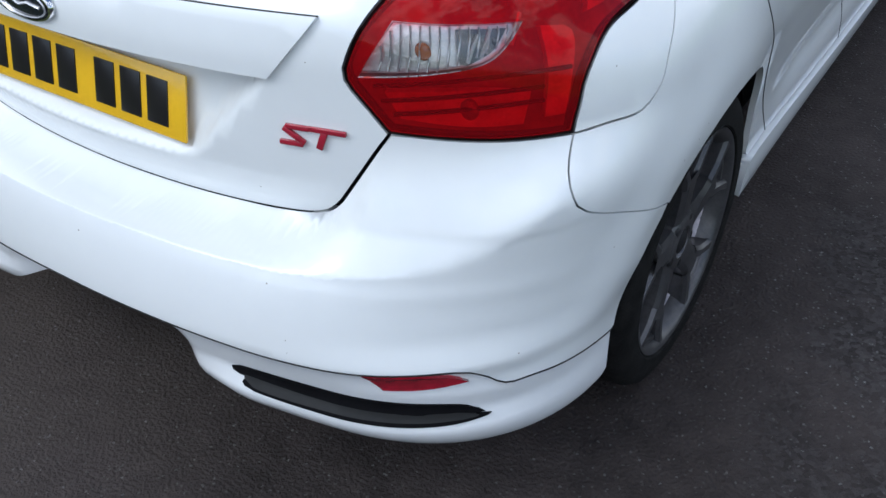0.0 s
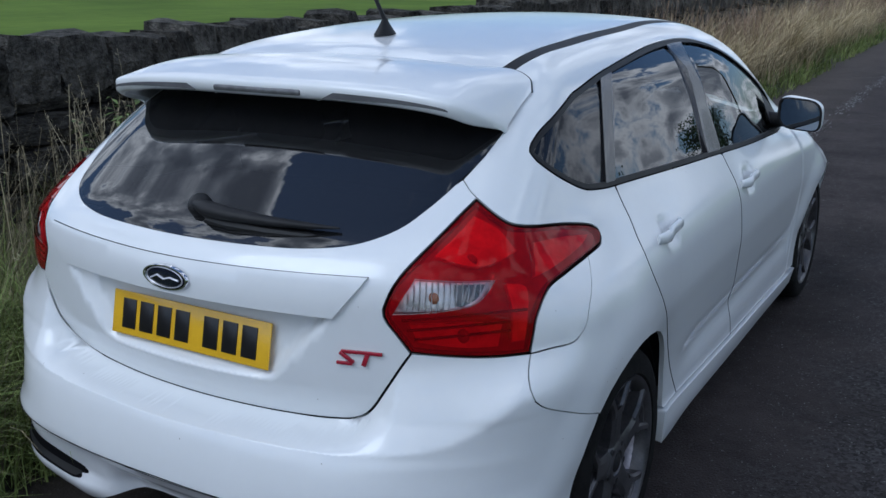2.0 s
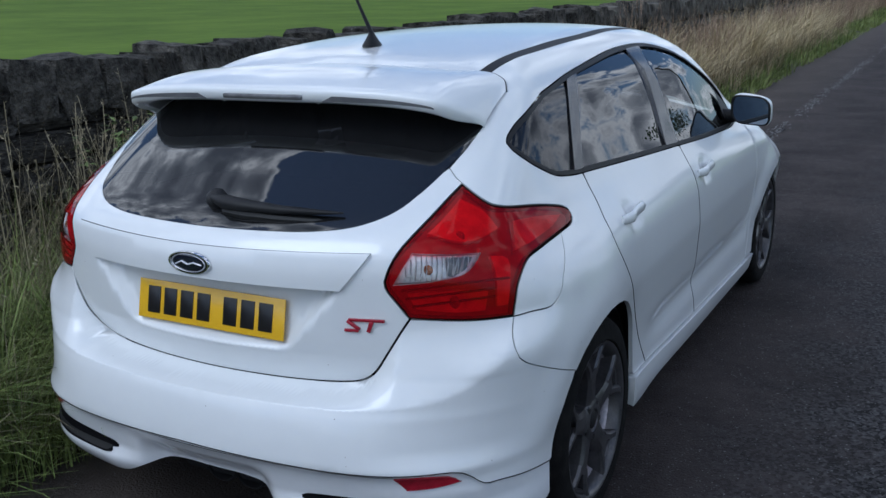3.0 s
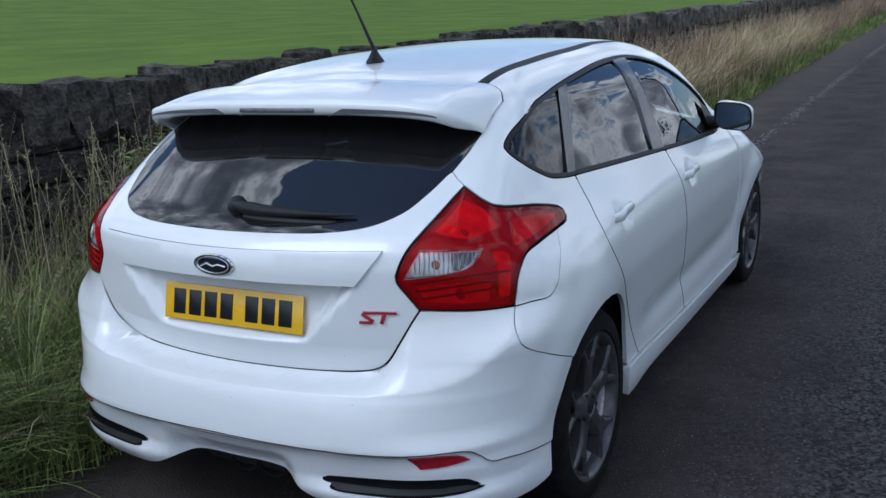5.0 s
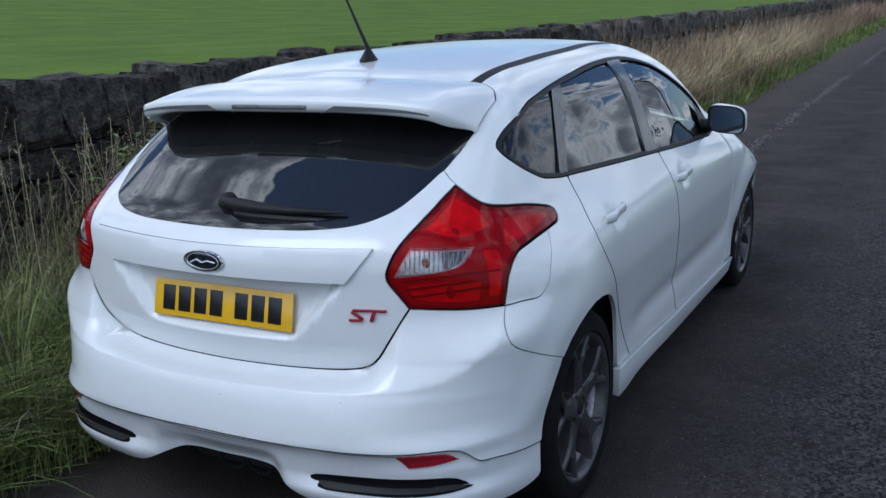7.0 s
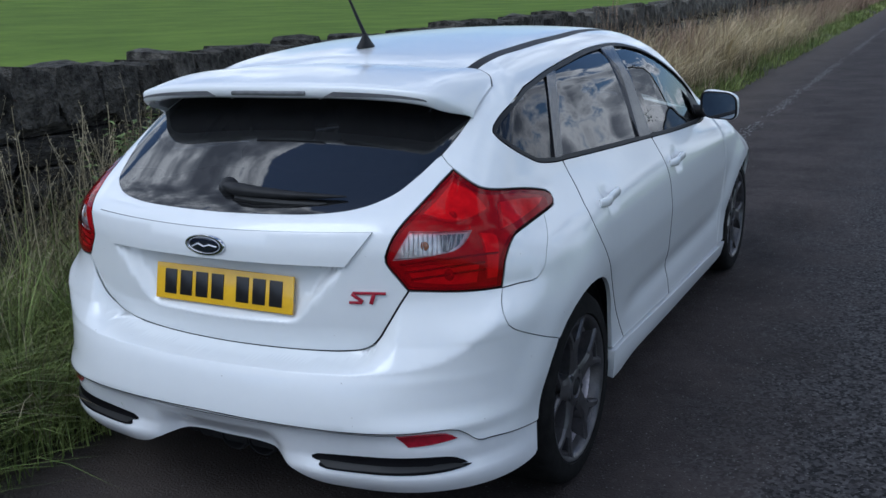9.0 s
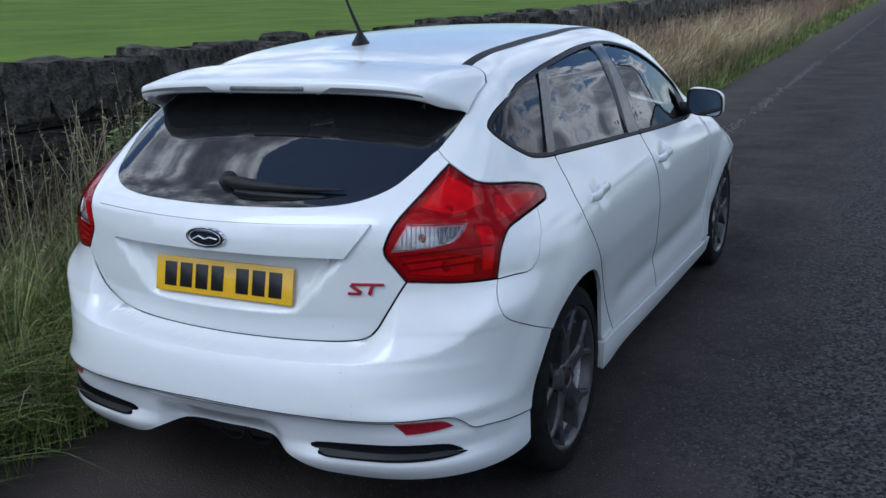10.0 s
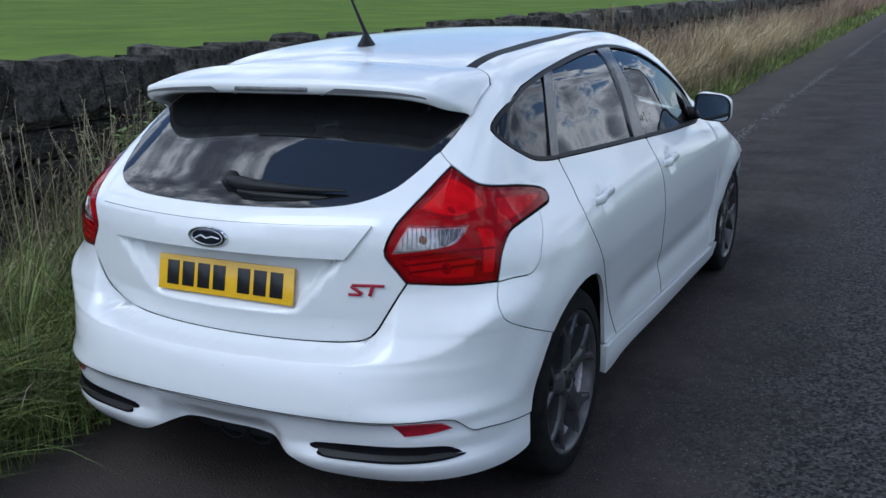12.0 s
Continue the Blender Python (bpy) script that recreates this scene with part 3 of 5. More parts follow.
DOOR_BACK = [(1.525, 1.049), (1.51, 0.97), (1.475, 0.905), (1.475, 0.835), (1.555, 0.72), (1.655, 0.60), (1.757, 0.479), (1.883, 0.320)]
SEAM = [(0.846, 0.799), (0.834, 0.755), (0.839, 0.720), (0.860, 0.690), (0.937, 0.646), (1.055, 0.594)]
FLAP = [(1.107, 0.949), (1.075, 0.91), (1.03, 0.865), (1.005, 0.825), (0.965, 0.800), (0.90, 0.801), (0.846, 0.799)]
rail_line = [rail(y) for y in np.arange(0.72, 3.40, 0.06)]
frame_foot = [p for p in run(DLO_FOOT) if p[0] < 1.52]
lamp_out = run(LAMP_OUTER)
upper_edge = [(0.893, 1.24), (0.79, 1.192), (0.708, 1.148), (0.728, 1.126)]


def side_frame(left):
    line = arch(WHEEL_Y, 0.372, 134, 2)
    line += [(s_at(1.225), 0.318), (1.883, 0.318)] + list(reversed(run(DOOR_BACK)))[1:-1]
    line += frame_foot + run(DLO_TOP)[1:] + [(3.47, 0.985), (3.50, 1.00)] + list(reversed(rail_line)) + upper_edge
    if left:
        line += lamp_out[:-1]
    else:
        tip = min(range(len(lamp_out)), key=lambda i: math.dist(lamp_out[i], (1.107, 0.949)))
        line += lamp_out[:tip] + run(FLAP)[:-1]
    line += run(SEAM)
    return line


for is_left in (False, True):
    panel("side_frame", side_frame(is_left), WHITE, car, left=is_left, grid=0.028, tail=bumper_at)
tip = min(range(len(lamp_out)), key=lambda i: math.dist(lamp_out[i], (1.107, 0.949)))
panel("fuel_flap", run(FLAP)[:-1] + list(reversed(lamp_out[tip:]))[:-1], WHITE, car, grid=0.03, tail=bumper_at)

# doors, with handles
SILL = [(1.883, 0.318), (2.545, 0.290), (3.49, 0.265)]
SPLIT = [(2.433, 0.986), (2.442, 0.87), (2.455, 0.70), (2.505, 0.48), (2.545, 0.290)]
belt = list(reversed(run(DLO_FOOT)))
for is_left in (False, True):
    for name, loop in (("rear_door", run(DOOR_BACK) + [p for p in run(SILL) if 1.90 < p[0] < 2.53] + list(reversed(run(SPLIT))) + [p for p in reversed(belt) if 1.54 < p[0] < 2.42]),
                       ("front_door", run(SPLIT) + [p for p in run(SILL) if 2.56 < p[0] < 3.48] + [(3.49, 0.265), (3.50, 0.5), (3.50, 0.97)] + [p for p in reversed(belt) if 2.445 < p[0] < 3.42])):
        door = panel(name, loop, WHITE, car, left=is_left, grid=0.022)
        sg = -1 if is_left else 1
        sc, zc = (1.70, 0.890) if name == "rear_door" else (2.59, 0.873)
        c = skin(np.array([sc]), np.array([zc]))[0]
        bm = bmesh.new()
        pts = []
        for k in range(9):
            f = k / 8
            q = skin(np.array([sc - 0.105 + 0.21 * f]), np.array([zc + 0.004 + 0.006 * f]))[0]
            pts.append(Vector((sg * (q[0] + 0.003 + 0.024 * math.sin(math.pi * min(1, max(0, f))) ** 0.5), q[1], q[2])))
        tube(bm, pts, [0.008, 0.0105, 0.011, 0.011, 0.011, 0.0105, 0.010, 0.009, 0.007], 12, 1.75)
        part("handle", bm, WHITE, door)

# dark joints round the doors


def joint(line, wide=0.0022):
    """A narrow closed outline along an open line."""
    P = np.array(run(line))
    T = np.gradient(P, axis=0)
    T /= np.maximum(np.linalg.norm(T, axis=1, keepdims=True), 1e-9)
    N = np.stack([-T[:, 1], T[:, 0]], -1) * wide / 2
    return [tuple(p) for p in P + N] + [tuple(p) for p in (P - N)[::-1]]


for is_left in (False, True):
    for line in (DOOR_BACK, SPLIT):
        panel("door_joint", joint(line), SEAL, car, left=is_left, gap=0.0, lift=0.0012, depth=0.003, grid=0.03)

# side windows: black surround, panes and pillars
DLO = run(DLO_TOP)[:-1] + run(DLO_FOOT)[:-1]


def clip(loop, s0a, s0b, s1a, s1b):
    """The stretch of an outline between two leaning bars, each given by its way round at the foot (a) and at the top (b)."""
    def cut(pts, a, b, keep):
        f = lambda p: keep * (p[0] - (a + (b - a) * (p[1] - 1.0) / 0.35))
        res = []
        for i in range(len(pts)):
            p, q = pts[i - 1], pts[i]
            fp, fq = f(p), f(q)
            if fp * fq < 0:
                t = fp / (fp - fq)
                res.append((p[0] + t * (q[0] - p[0]), p[1] + t * (q[1] - p[1])))
            if fq >= 0:
                res.append(q)
        return res
    out = loop
    if s0a is not None:
        out = cut(out, s0a, s0b, 1)
    if s1a is not None:
        out = cut(out, s1a, s1b, -1)
    keep = []
    for p in out:
        if not keep or math.dist(p, keep[-1]) > 0.002:
            keep.append(p)
    return keep


inner = shrink(DLO, 0.014)
BARS = ((1.390, 1.755), (1.468, 1.845), (2.292, 2.403), (2.433, 2.565))
for is_left in (False, True):
    surround = thing("window_surround", "", "")
    surround.parent = car
    # surround: the band between the outline and the panes, as strips along it
    bm = bmesh.new()
    a = skin(np.array([p[0] for p in shrink(DLO, 0.002)]), np.array([p[1] for p in shrink(DLO, 0.002)]))
    b = skin(np.array([p[0] for p in inner]), np.array([p[1] for p in inner]))
    sg = np.array([-1 if is_left else 1, 1, 1])
    va, vb, vc = [[bm.verts.new(tuple(p * sg)) for p in q] for q in (a + 0.002 * slope(a, tail_at), b + 0.002 * slope(b, tail_at), b - np.array([0.012, 0, 0]))]
    n = len(va)
    for i in range(n):
        j = (i + 1) % n
        bm.faces.new((va[i], va[j], vb[j], vb[i]))
        bm.faces.new((vb[i], vb[j], vc[j], vc[i]))
    part("window_band", bm, BLACK, surround)
    for k, (b0, b1) in enumerate(((BARS[0], BARS[1]), (BARS[2], BARS[3]))):
        panel("pillar_trim", clip(shrink(DLO, 0.012), b0[0], b0[1], b1[0], b1[1]), GLOSS, surround, left=is_left, gap=0.0, lift=0.003, grid=0.05)
    for name, lim, mat in (("quarter_window", (None, None, *BARS[0]), TINT_DIM), ("rear_door_window", (*BARS[1], *BARS[2]), TINT), ("front_door_window", (*BARS[3], None, None), CLEAR)):
        panel(name, clip(shrink(DLO, 0.015), *lim), mat, car, left=is_left, gap=0.0, lift=-0.006, depth=0.003, grid=0.018)

# roof, roof strips and aerial
roof_in = [(float(RAIL_X(y)) - 0.026, y) for y in np.arange(0.80, 2.63, 0.05)]
roof_loop = [(x, y) for x, y in roof_in] + [(0.40, 2.675), (0.2, 2.695), (0.0, 2.70), (-0.2, 2.695), (-0.40, 2.675)] + [(-x, y) for x, y in reversed(roof_in)] + [(-0.25, 0.80), (0.0, 0.80), (0.25, 0.80)]
panel("roof", roof_loop, WHITE, car, grid=0.03, top=True, full=True)
strip = [(float(RAIL_X(y)) - 0.028, y) for y in np.arange(0.83, 2.62, 0.05)] + [(float(RAIL_X(y)) + 0.002, y) for y in np.arange(2.60, 0.82, -0.05)]
for is_left in (False, True):
    panel("roof_strip", strip, BLACK, car, left=is_left, top=True, gap=0.0, lift=-0.001, grid=0.05)
foot = lid_top(np.array([0.0]), np.array([1.04]))[0]
aerial = thing("aerial", "", "")
aerial.parent = car
bm = bmesh.new()
lathe(bm, [(0.036, 0.0), (0.034, 0.006), (0.024, 0.020), (0.013, 0.038), (0.008, 0.05), (0.0005, 0.052)], 20, "z")
bmesh.ops.transform(bm, matrix=Matrix.Translation(foot) @ Matrix.Diagonal((0.8, 1.25, 1, 1)), verts=bm.verts)
part("aerial_foot", bm, BLACK, aerial)
bm = bmesh.new()
tube(bm, [Vector(foot) + Vector((0, 0.01, 0.03)), Vector(foot) + Vector((0, -0.04, 0.10)), Vector(foot) + Vector((0, -0.095, 0.18)), Vector(foot) + Vector((0, -0.245, 0.38))], [0.008, 0.006, 0.0042, 0.003], 8)
part("aerial_rod", bm, BLACK, aerial)

# roof spoiler: blade, dark underside
END_S = (0.893, 1.238)
tip_p = skin(np.array([END_S[0]]), np.array([END_S[1]]))[0]
EDGE = [(0.0, 0.452, 1.341), (0.20, 0.455, 1.341), (0.38, 0.461, 1.336), (0.49, 0.467, 1.327), (0.545, 0.480, 1.316), (0.580, 0.53, 1.292), (0.606, 0.60, 1.262), (tip_p[0] + 0.006, tip_p[1] - 0.004, tip_p[2] + 0.002)]
FRONT = [(0.0, 0.797), (0.20, 0.797), (0.36, 0.80), (0.44, 0.812), (0.49, 0.835), (0.535, 0.852), (0.575, 0.845), (0.605, 0.80)]
ec = [curve([(i, e[k]) for i, e in enumerate(EDGE)]) for k in range(3)]
front_z = [float(lid_top(np.array([x]), np.array([y]))[0][2]) + 0.004 for x, y in FRONT]
fc = [curve([(i, e) for i, e in enumerate(v)]) for v in ([f[0] for f in FRONT], [f[1] for f in FRONT], front_z)]
bm, under, lip = bmesh.new(), bmesh.new(), bmesh.new()
rows, low, edge = [], [], []
NU, NV = 43, 12
for i in range(-NU, NU + 1):
    u, sg = abs(i) / NU * 7, (1 if i >= 0 else -1)
    e, f = Vector([float(c(u)) for c in ec]), Vector([float(c(u)) for c in fc])
    row = []
    for k in range(NV + 1):
        t = k / NV
        p = f.lerp(e, t)
        p.z += 0.016 * math.sin(math.pi * t) * (1 - 0.55 * step(u, 5, 7)) + 0.006 * t * t
        row.append(p)
    thick = 0.031 - 0.019 * float(step(u, 4.5, 6.5))
    row += [e + Vector((0, -0.004, -0.001)), e + Vector((0, -0.004, -thick * 0.75)), e + Vector((0, 0.006, -thick))]
    back = e.lerp(f, 0.55)
    inner_p = e + Vector((0, 0.05, -thick - 0.002))
    rows.append([bm.verts.new((sg * p.x, p.y, p.z)) for p in row])
    edge.append([lip.verts.new((sg * p.x, p.y, p.z)) for p in (row[-1] + Vector((0, -0.001, 0.001)), e + Vector((0, 0.016, -thick - 0.004)), e + Vector((0, 0.034, -thick + 0.004)), inner_p + Vector((0, 0, 0.006)))])
    g = Vector((e.x * 0.985, min(f.y - 0.06, e.y + 0.19), 0))
    g.z = min(float(lid_top(np.array([g.x]), np.array([g.y]))[0][2]) - 0.004, e.z - 0.01)
    low.append([under.verts.new((sg * p.x, p.y, p.z)) for p in (inner_p + Vector((0, -0.012, 0.004)), inner_p + Vector((0, 0, 0.003)), e.lerp(g, 0.7) + Vector((0, 0, -0.004)), g)])
for rr, b in ((rows, bm), (low, under), (edge, lip)):
    for p, q in zip(rr, rr[1:]):
        for k in range(len(p) - 1):
            b.faces.new((p[k], p[k + 1], q[k + 1], q[k]))
spoiler = part("roof_spoiler", bm, WHITE, car, "white roof spoiler with drooping ends", angle=60)
part("spoiler_underside", under, SHROUD, spoiler)
part("spoiler_lip", lip, APRON, spoiler, angle=60)
for sg in (-1, 1):
    bm = bmesh.new()
    tube(bm, [(sg * 0.165, 0.456, 1.324), (sg * 0.172, 0.487, 1.311), (sg * 0.176, 0.505, 1.312)], [0.008, 0.010, 0.004], 8)
    part("spoiler_rib", bm, WHITE, spoiler)
bm = bmesh.new()
box(bm, (0.285, 0.012, 0.015), (0, 0.450, 1.3235), 0.005)
part("brake_light", bm, BOWL_GREY, spoiler, "high brake light in the spoiler's edge")
for sg in (-1, 1):
    bm = bmesh.new()
    tube(bm, [(sg * float(fc[0](u)), float(fc[1](u)), float(fc[2](u)) - 0.002) for u in np.linspace(4.2, 7.0, 15)], 0.0028, 6)
    part("spoiler_joint", bm, SEAL, spoiler)
    # flat grey strip on the edge, painted as the shade of a recess
    bm = bmesh.new()
    pair = []
    for k in range(19):
        u = 1.05 + 3.0 * k / 18
        e = Vector([float(c(u)) for c in ec])
        hi, lo = -0.012, -0.030 + 0.013 * (k / 18) ** 0.6
        if k in (0, 18):
            hi = lo + 0.003
        pair.append([bm.verts.new((sg * e.x, e.y - 0.0055, e.z + dz)) for dz in (hi, lo)])
    for p, q in zip(pair, pair[1:]):
        bm.faces.new((p[0], p[1], q[1], q[0]))
    part("spoiler_pocket_shade", bm, POCKET_SHADE, spoiler)

# bumper, apron with its grilles and reflectors
bumper_top = [(0.0, 0.6045), (0.26, 0.607), (0.40, 0.614), (0.465, 0.6295), (0.503, 0.663), (0.538, 0.7185), (0.575, 0.781), (0.596, 0.812)]
BUMP_SPLIT = [(0.0, 0.450), (0.20, 0.446), (0.40, 0.442), (0.56, 0.440), (0.68, 0.440), (0.715, 0.424), (0.752, 0.391), (0.80, 0.386), (0.90, 0.368), (0.960, 0.356)]
bumper_half = run(bumper_top) + list(reversed(run(LAMP_FOOT)))[2:] + run(SEAM)[1:] + [p for p in arch(WHEEL_Y, 0.372, 138, 174) if p[1] > 0.358] + list(reversed(run(BUMP_SPLIT)))
bumper_half = bumper_half[1:-1]
crease = []
for s in np.arange(0.0, 0.86, 0.015):
    x = s
    for _ in range(6):
        top, deep = ledge(np.array([x]))
        zc = float((top - deep)[0])
        x = float(skin(np.array([s]), np.array([zc]), 0, bumper_at)[0][0])
    crease.append((float(s), zc))
crease = [(-s, z) for s, z in reversed(crease[1:])] + crease
panel("bumper", mirrored(bumper_half), WHITE, car, "white rear bumper", grid=0.014, tail=bumper_at, full=True, depth=0.02, rows=tuple(np.round(np.arange(0.572, 0.612, 0.003), 4)), line=crease, gap=0.0012)
APRON_FOOT = [(0.0, 0.322), (0.10, 0.322), (0.17, 0.312), (0.215, 0.298), (0.26, 0.279), (0.31, 0.255), (0.36, 0.243), (0.42, 0.236), (0.50, 0.232), (0.66, 0.237), (0.80, 0.240), (0.90, 0.244), (0.950, 0.251), (0.960, 0.262)]
apron_half = run(APRON_FOOT)[1:] + [(0.960, 0.30)] + list(reversed(run(BUMP_SPLIT)))[:-1]


def apron_at(x, z):
    a = np.abs(x)
    tray = step(a, 0.18, 0.38) * (1 - step(z, 0.285, 0.34))
    hollow = (1 - step(a, 0.16, 0.26)) * (1 - step(z, 0.33, 0.41))
    return bumper_at(x, z) + 0.012 * step(0.440 - z, -0.01, 0.012) - 0.03 * tray + 0.05 * hollow


panel("apron", mirrored(apron_half), APRON, car, "white lower apron of the rear bumper", grid=0.02, tail=apron_at, full=True, depth=0.06)
split_seam = [(s, z + 0.0005) for s, z in run(BUMP_SPLIT)] + [(s, z - 0.0015) for s, z in reversed(run(BUMP_SPLIT))]
for is_left in (False, True):
    panel("apron_seam", split_seam, SEAL, car, left=is_left, grid=0.03, lift=0.0012, depth=0.003, gap=0.0, tail=bumper_at)
groove = run([(-0.556, 0.4285), (-0.40, 0.4300), (-0.20, 0.4335), (0.0, 0.4365), (0.20, 0.4335), (0.40, 0.4300), (0.556, 0.4285)])
panel("apron_groove", groove + [(s, z - 0.0022) for s, z in reversed(groove)], SEAL, car, grid=0.03, lift=0.0012, depth=0.003, gap=0.0, tail=apron_at, full=True)
GRILLE = [(0.332, 0.3265), (0.345, 0.3225), (0.50, 0.3205), (0.62, 0.322), (0.69, 0.326), (0.724, 0.324), (0.700, 0.343), (0.672, 0.3515), (0.62, 0.3535), (0.52, 0.351), (0.42, 0.347), (0.345, 0.342), (0.330, 0.335)]
LOWER_BAR = [(0.352, 0.312), (0.375, 0.3035), (0.50, 0.3025), (0.60, 0.3045), (0.68, 0.309), (0.728, 0.317), (0.733, 0.3205), (0.69, 0.3235), (0.62, 0.3195), (0.50, 0.3180), (0.375, 0.3185), (0.354, 0.3175)]
REFL = [(0.558, 0.428), (0.558, 0.428), (0.62, 0.431), (0.672, 0.426), (0.700, 0.407), (0.700, 0.407), (0.64, 0.396), (0.584, 0.391), (0.584, 0.391)]
for is_left in (False, True):
    grille = panel("apron_grille", closed(GRILLE), GRILLE_BLACK, car, "black slotted grille in the apron", left=is_left, gap=0.0, lift=0.003, tail=apron_at, grid=0.02, bulge=0.006)
    panel("slot_back", closed([(0.352, 0.330), (0.372, 0.309), (0.50, 0.3085), (0.66, 0.314), (0.715, 0.320), (0.66, 0.332), (0.50, 0.330)]), SEAL, grille, left=is_left, gap=0.0, lift=0.0045, depth=0.006, tail=apron_at, grid=0.02)
    panel("slat", closed(LOWER_BAR), GRILLE_BLACK, grille, left=is_left, gap=0.0, lift=0.004, depth=0.012, tail=apron_at, grid=0.02, bulge=0.006)
    panel("reflector", closed(REFL), REFLEX, car, "red reflector in the bumper", left=is_left, gap=0.0, lift=0.006, tail=apron_at, grid=0.02)

# exhaust in the middle of the apron
exhaust = thing("exhaust", "", "")
exhaust.parent = car
for x in (-0.055, 0.055):
    bm = bmesh.new()
    prof = [(0.046, 0.0), (0.050, 0.004), (0.050, 0.14), (0.043, 0.14), (0.043, 0.0), (0.046, 0.0)]
    rows = [[bm.verts.new((x + r * math.cos(2 * math.pi * k / 24) * 1.1, 0.19 + h, 0.262 + r * 0.85 * math.sin(2 * math.pi * k / 24))) for k in range(24)] for r, h in prof]
    for p, q in zip(rows, rows[1:]):
        for k in range(24):
            bm.faces.new((p[k], p[(k + 1) % 24], q[(k + 1) % 24], q[k]))
    part("tailpipe", bm, BLACK, exhaust)
bm = bmesh.new()
box(bm, (0.42, 0.25, 0.11), (0, 0.32, 0.29), 0.02)
part("silencer", bm, DARK, exhaust)

# tail lamps
LAMP = run(LAMP_OUTER)[:-1] + run(LAMP_FOOT)[:-1] + run(LAMP_INNER)[:-1]
CLEAR_LENS = closed([(0.559, 0.903), (0.578, 0.938), (0.603, 0.977), (0.603, 0.977), (0.69, 0.970), (0.770, 0.964), (0.770, 0.964), (0.748, 0.938), (0.720, 0.920), (0.66, 0.911), (0.559, 0.903)], 0.012)
for is_left in (False, True):
    lamp = panel("tail_lamp", LAMP, SEAL, car, "red tail lamp with a clear middle segment", left=is_left, lift=-0.022, gap=0.002, depth=-0.022, grid=0.03, tail=bumper_at)
    panel("inner_panel", shrink(LAMP, 0.008), BOWL_DIM, lamp, left=is_left, lift=-0.019, gap=0.0, depth=0.002, grid=0.03, tail=bumper_at)
    for name, loop in (("upper_reflector", [(0.640, 1.020), (0.640, 1.020), (0.735, 1.085), (0.735, 1.085), (0.80, 1.055), (0.84, 1.01), (0.84, 1.01), (0.74, 0.995), (0.640, 1.020)]),
                       ("lower_reflector", [(0.59, 0.878), (0.61, 0.838), (0.61, 0.838), (0.70, 0.826), (0.775, 0.824), (0.775, 0.824), (0.785, 0.872), (0.785, 0.872), (0.70, 0.882), (0.59, 0.878)]),
                       ("outer_reflector", [(0.90, 1.015), (1.02, 1.004), (1.17, 0.985), (1.17, 0.985), (1.10, 0.972), (0.98, 0.962), (0.88, 0.955), (0.88, 0.955), (0.90, 1.015)]),
                       ("side_reflector", [(0.80, 0.955), (0.85, 0.94), (0.845, 0.88), (0.835, 0.83), (0.835, 0.83), (0.805, 0.83), (0.805, 0.83), (0.81, 0.90), (0.80, 0.955)])):
        panel(name, closed(loop), BOWL, lamp, left=is_left, lift=-0.006, gap=0.0, depth=0.012, grid=0.015, bulge=-0.005, tail=bumper_at)
    panel("clear_reflector", CLEAR_LENS, CHROME_ROUGH, lamp, left=is_left, lift=-0.010, gap=0.0, depth=0.004, grid=0.012, bulge=-0.008, tail=bumper_at)
    for s, z, r, mat in ((0.642, 0.938, 0.013, AMBER), (0.733, 0.945, 0.009, BOWL_GREY), (0.725, 1.010, 0.014, BOWL_DIM), (0.70, 0.852, 0.018, BOWL_DIM)):
        c = skin(np.array([s]), np.array([z]))[0]
        nn = slope(c[None], tail_at)[0]
        bm = bmesh.new()
        bmesh.ops.create_uvsphere(bm, u_segments=14, v_segments=8, radius=r)
        p = c - nn * 0.012
        bmesh.ops.transform(bm, matrix=Matrix.Translation((-p[0] if is_left else p[0], p[1], p[2])) @ Matrix.Diagonal((1, 0.5, 1, 1)), verts=bm.verts)
        part("bulb", bm, mat, lamp)
    panel("lamp_divider", closed([(0.684, 0.966), (0.684, 0.966), (0.752, 0.960), (0.752, 0.960), (0.735, 0.936), (0.712, 0.923), (0.690, 0.919), (0.684, 0.966)], 0.012), BOWL_GREY, lamp, left=is_left, lift=-0.007, gap=0.0, depth=0.006, grid=0.02, tail=bumper_at)
    for s in (0.695, 0.712, 0.752):
        bm = bmesh.new()
        tube(bm, [Vector(p) * 1.0 for p in [tuple(skin(np.array([s + 0.004 * k]), np.array([0.918 + 0.012 * k + (s - 0.69) * 0.3]))[0] * np.array([-1 if is_left else 1, 1, 1]) + np.array([0, 0.008, 0])) for k in range(4)]], 0.003, 6)
        part("facet_rib", bm, CHROME_ROUGH, lamp)
    for k in range(15):
        s = 0.582 + 0.0125 * k
        z0, z1 = 0.910 + 0.35 * max(0.0, s - 0.66), min(0.972 - 0.07 * (s - 0.60), 0.9 + 1.55 * (s - 0.553))
        if z1 - z0 < 0.012:
            continue
        bm = bmesh.new()
        mir = np.array([-1 if is_left else 1, 1, 1])
        tube(bm, [tuple(skin(np.array([s + 0.003 * f]), np.array([z0 + (z1 - z0) * f]), 0, bumper_at)[0] * mir + np.array([0, 0.006 + 0.004 * math.sin(math.pi * f), 0])) for f in (0, 0.33, 0.66, 1.0)], 0.0015, 5)
        part("flute", bm, CHROME_ROUGH, lamp)
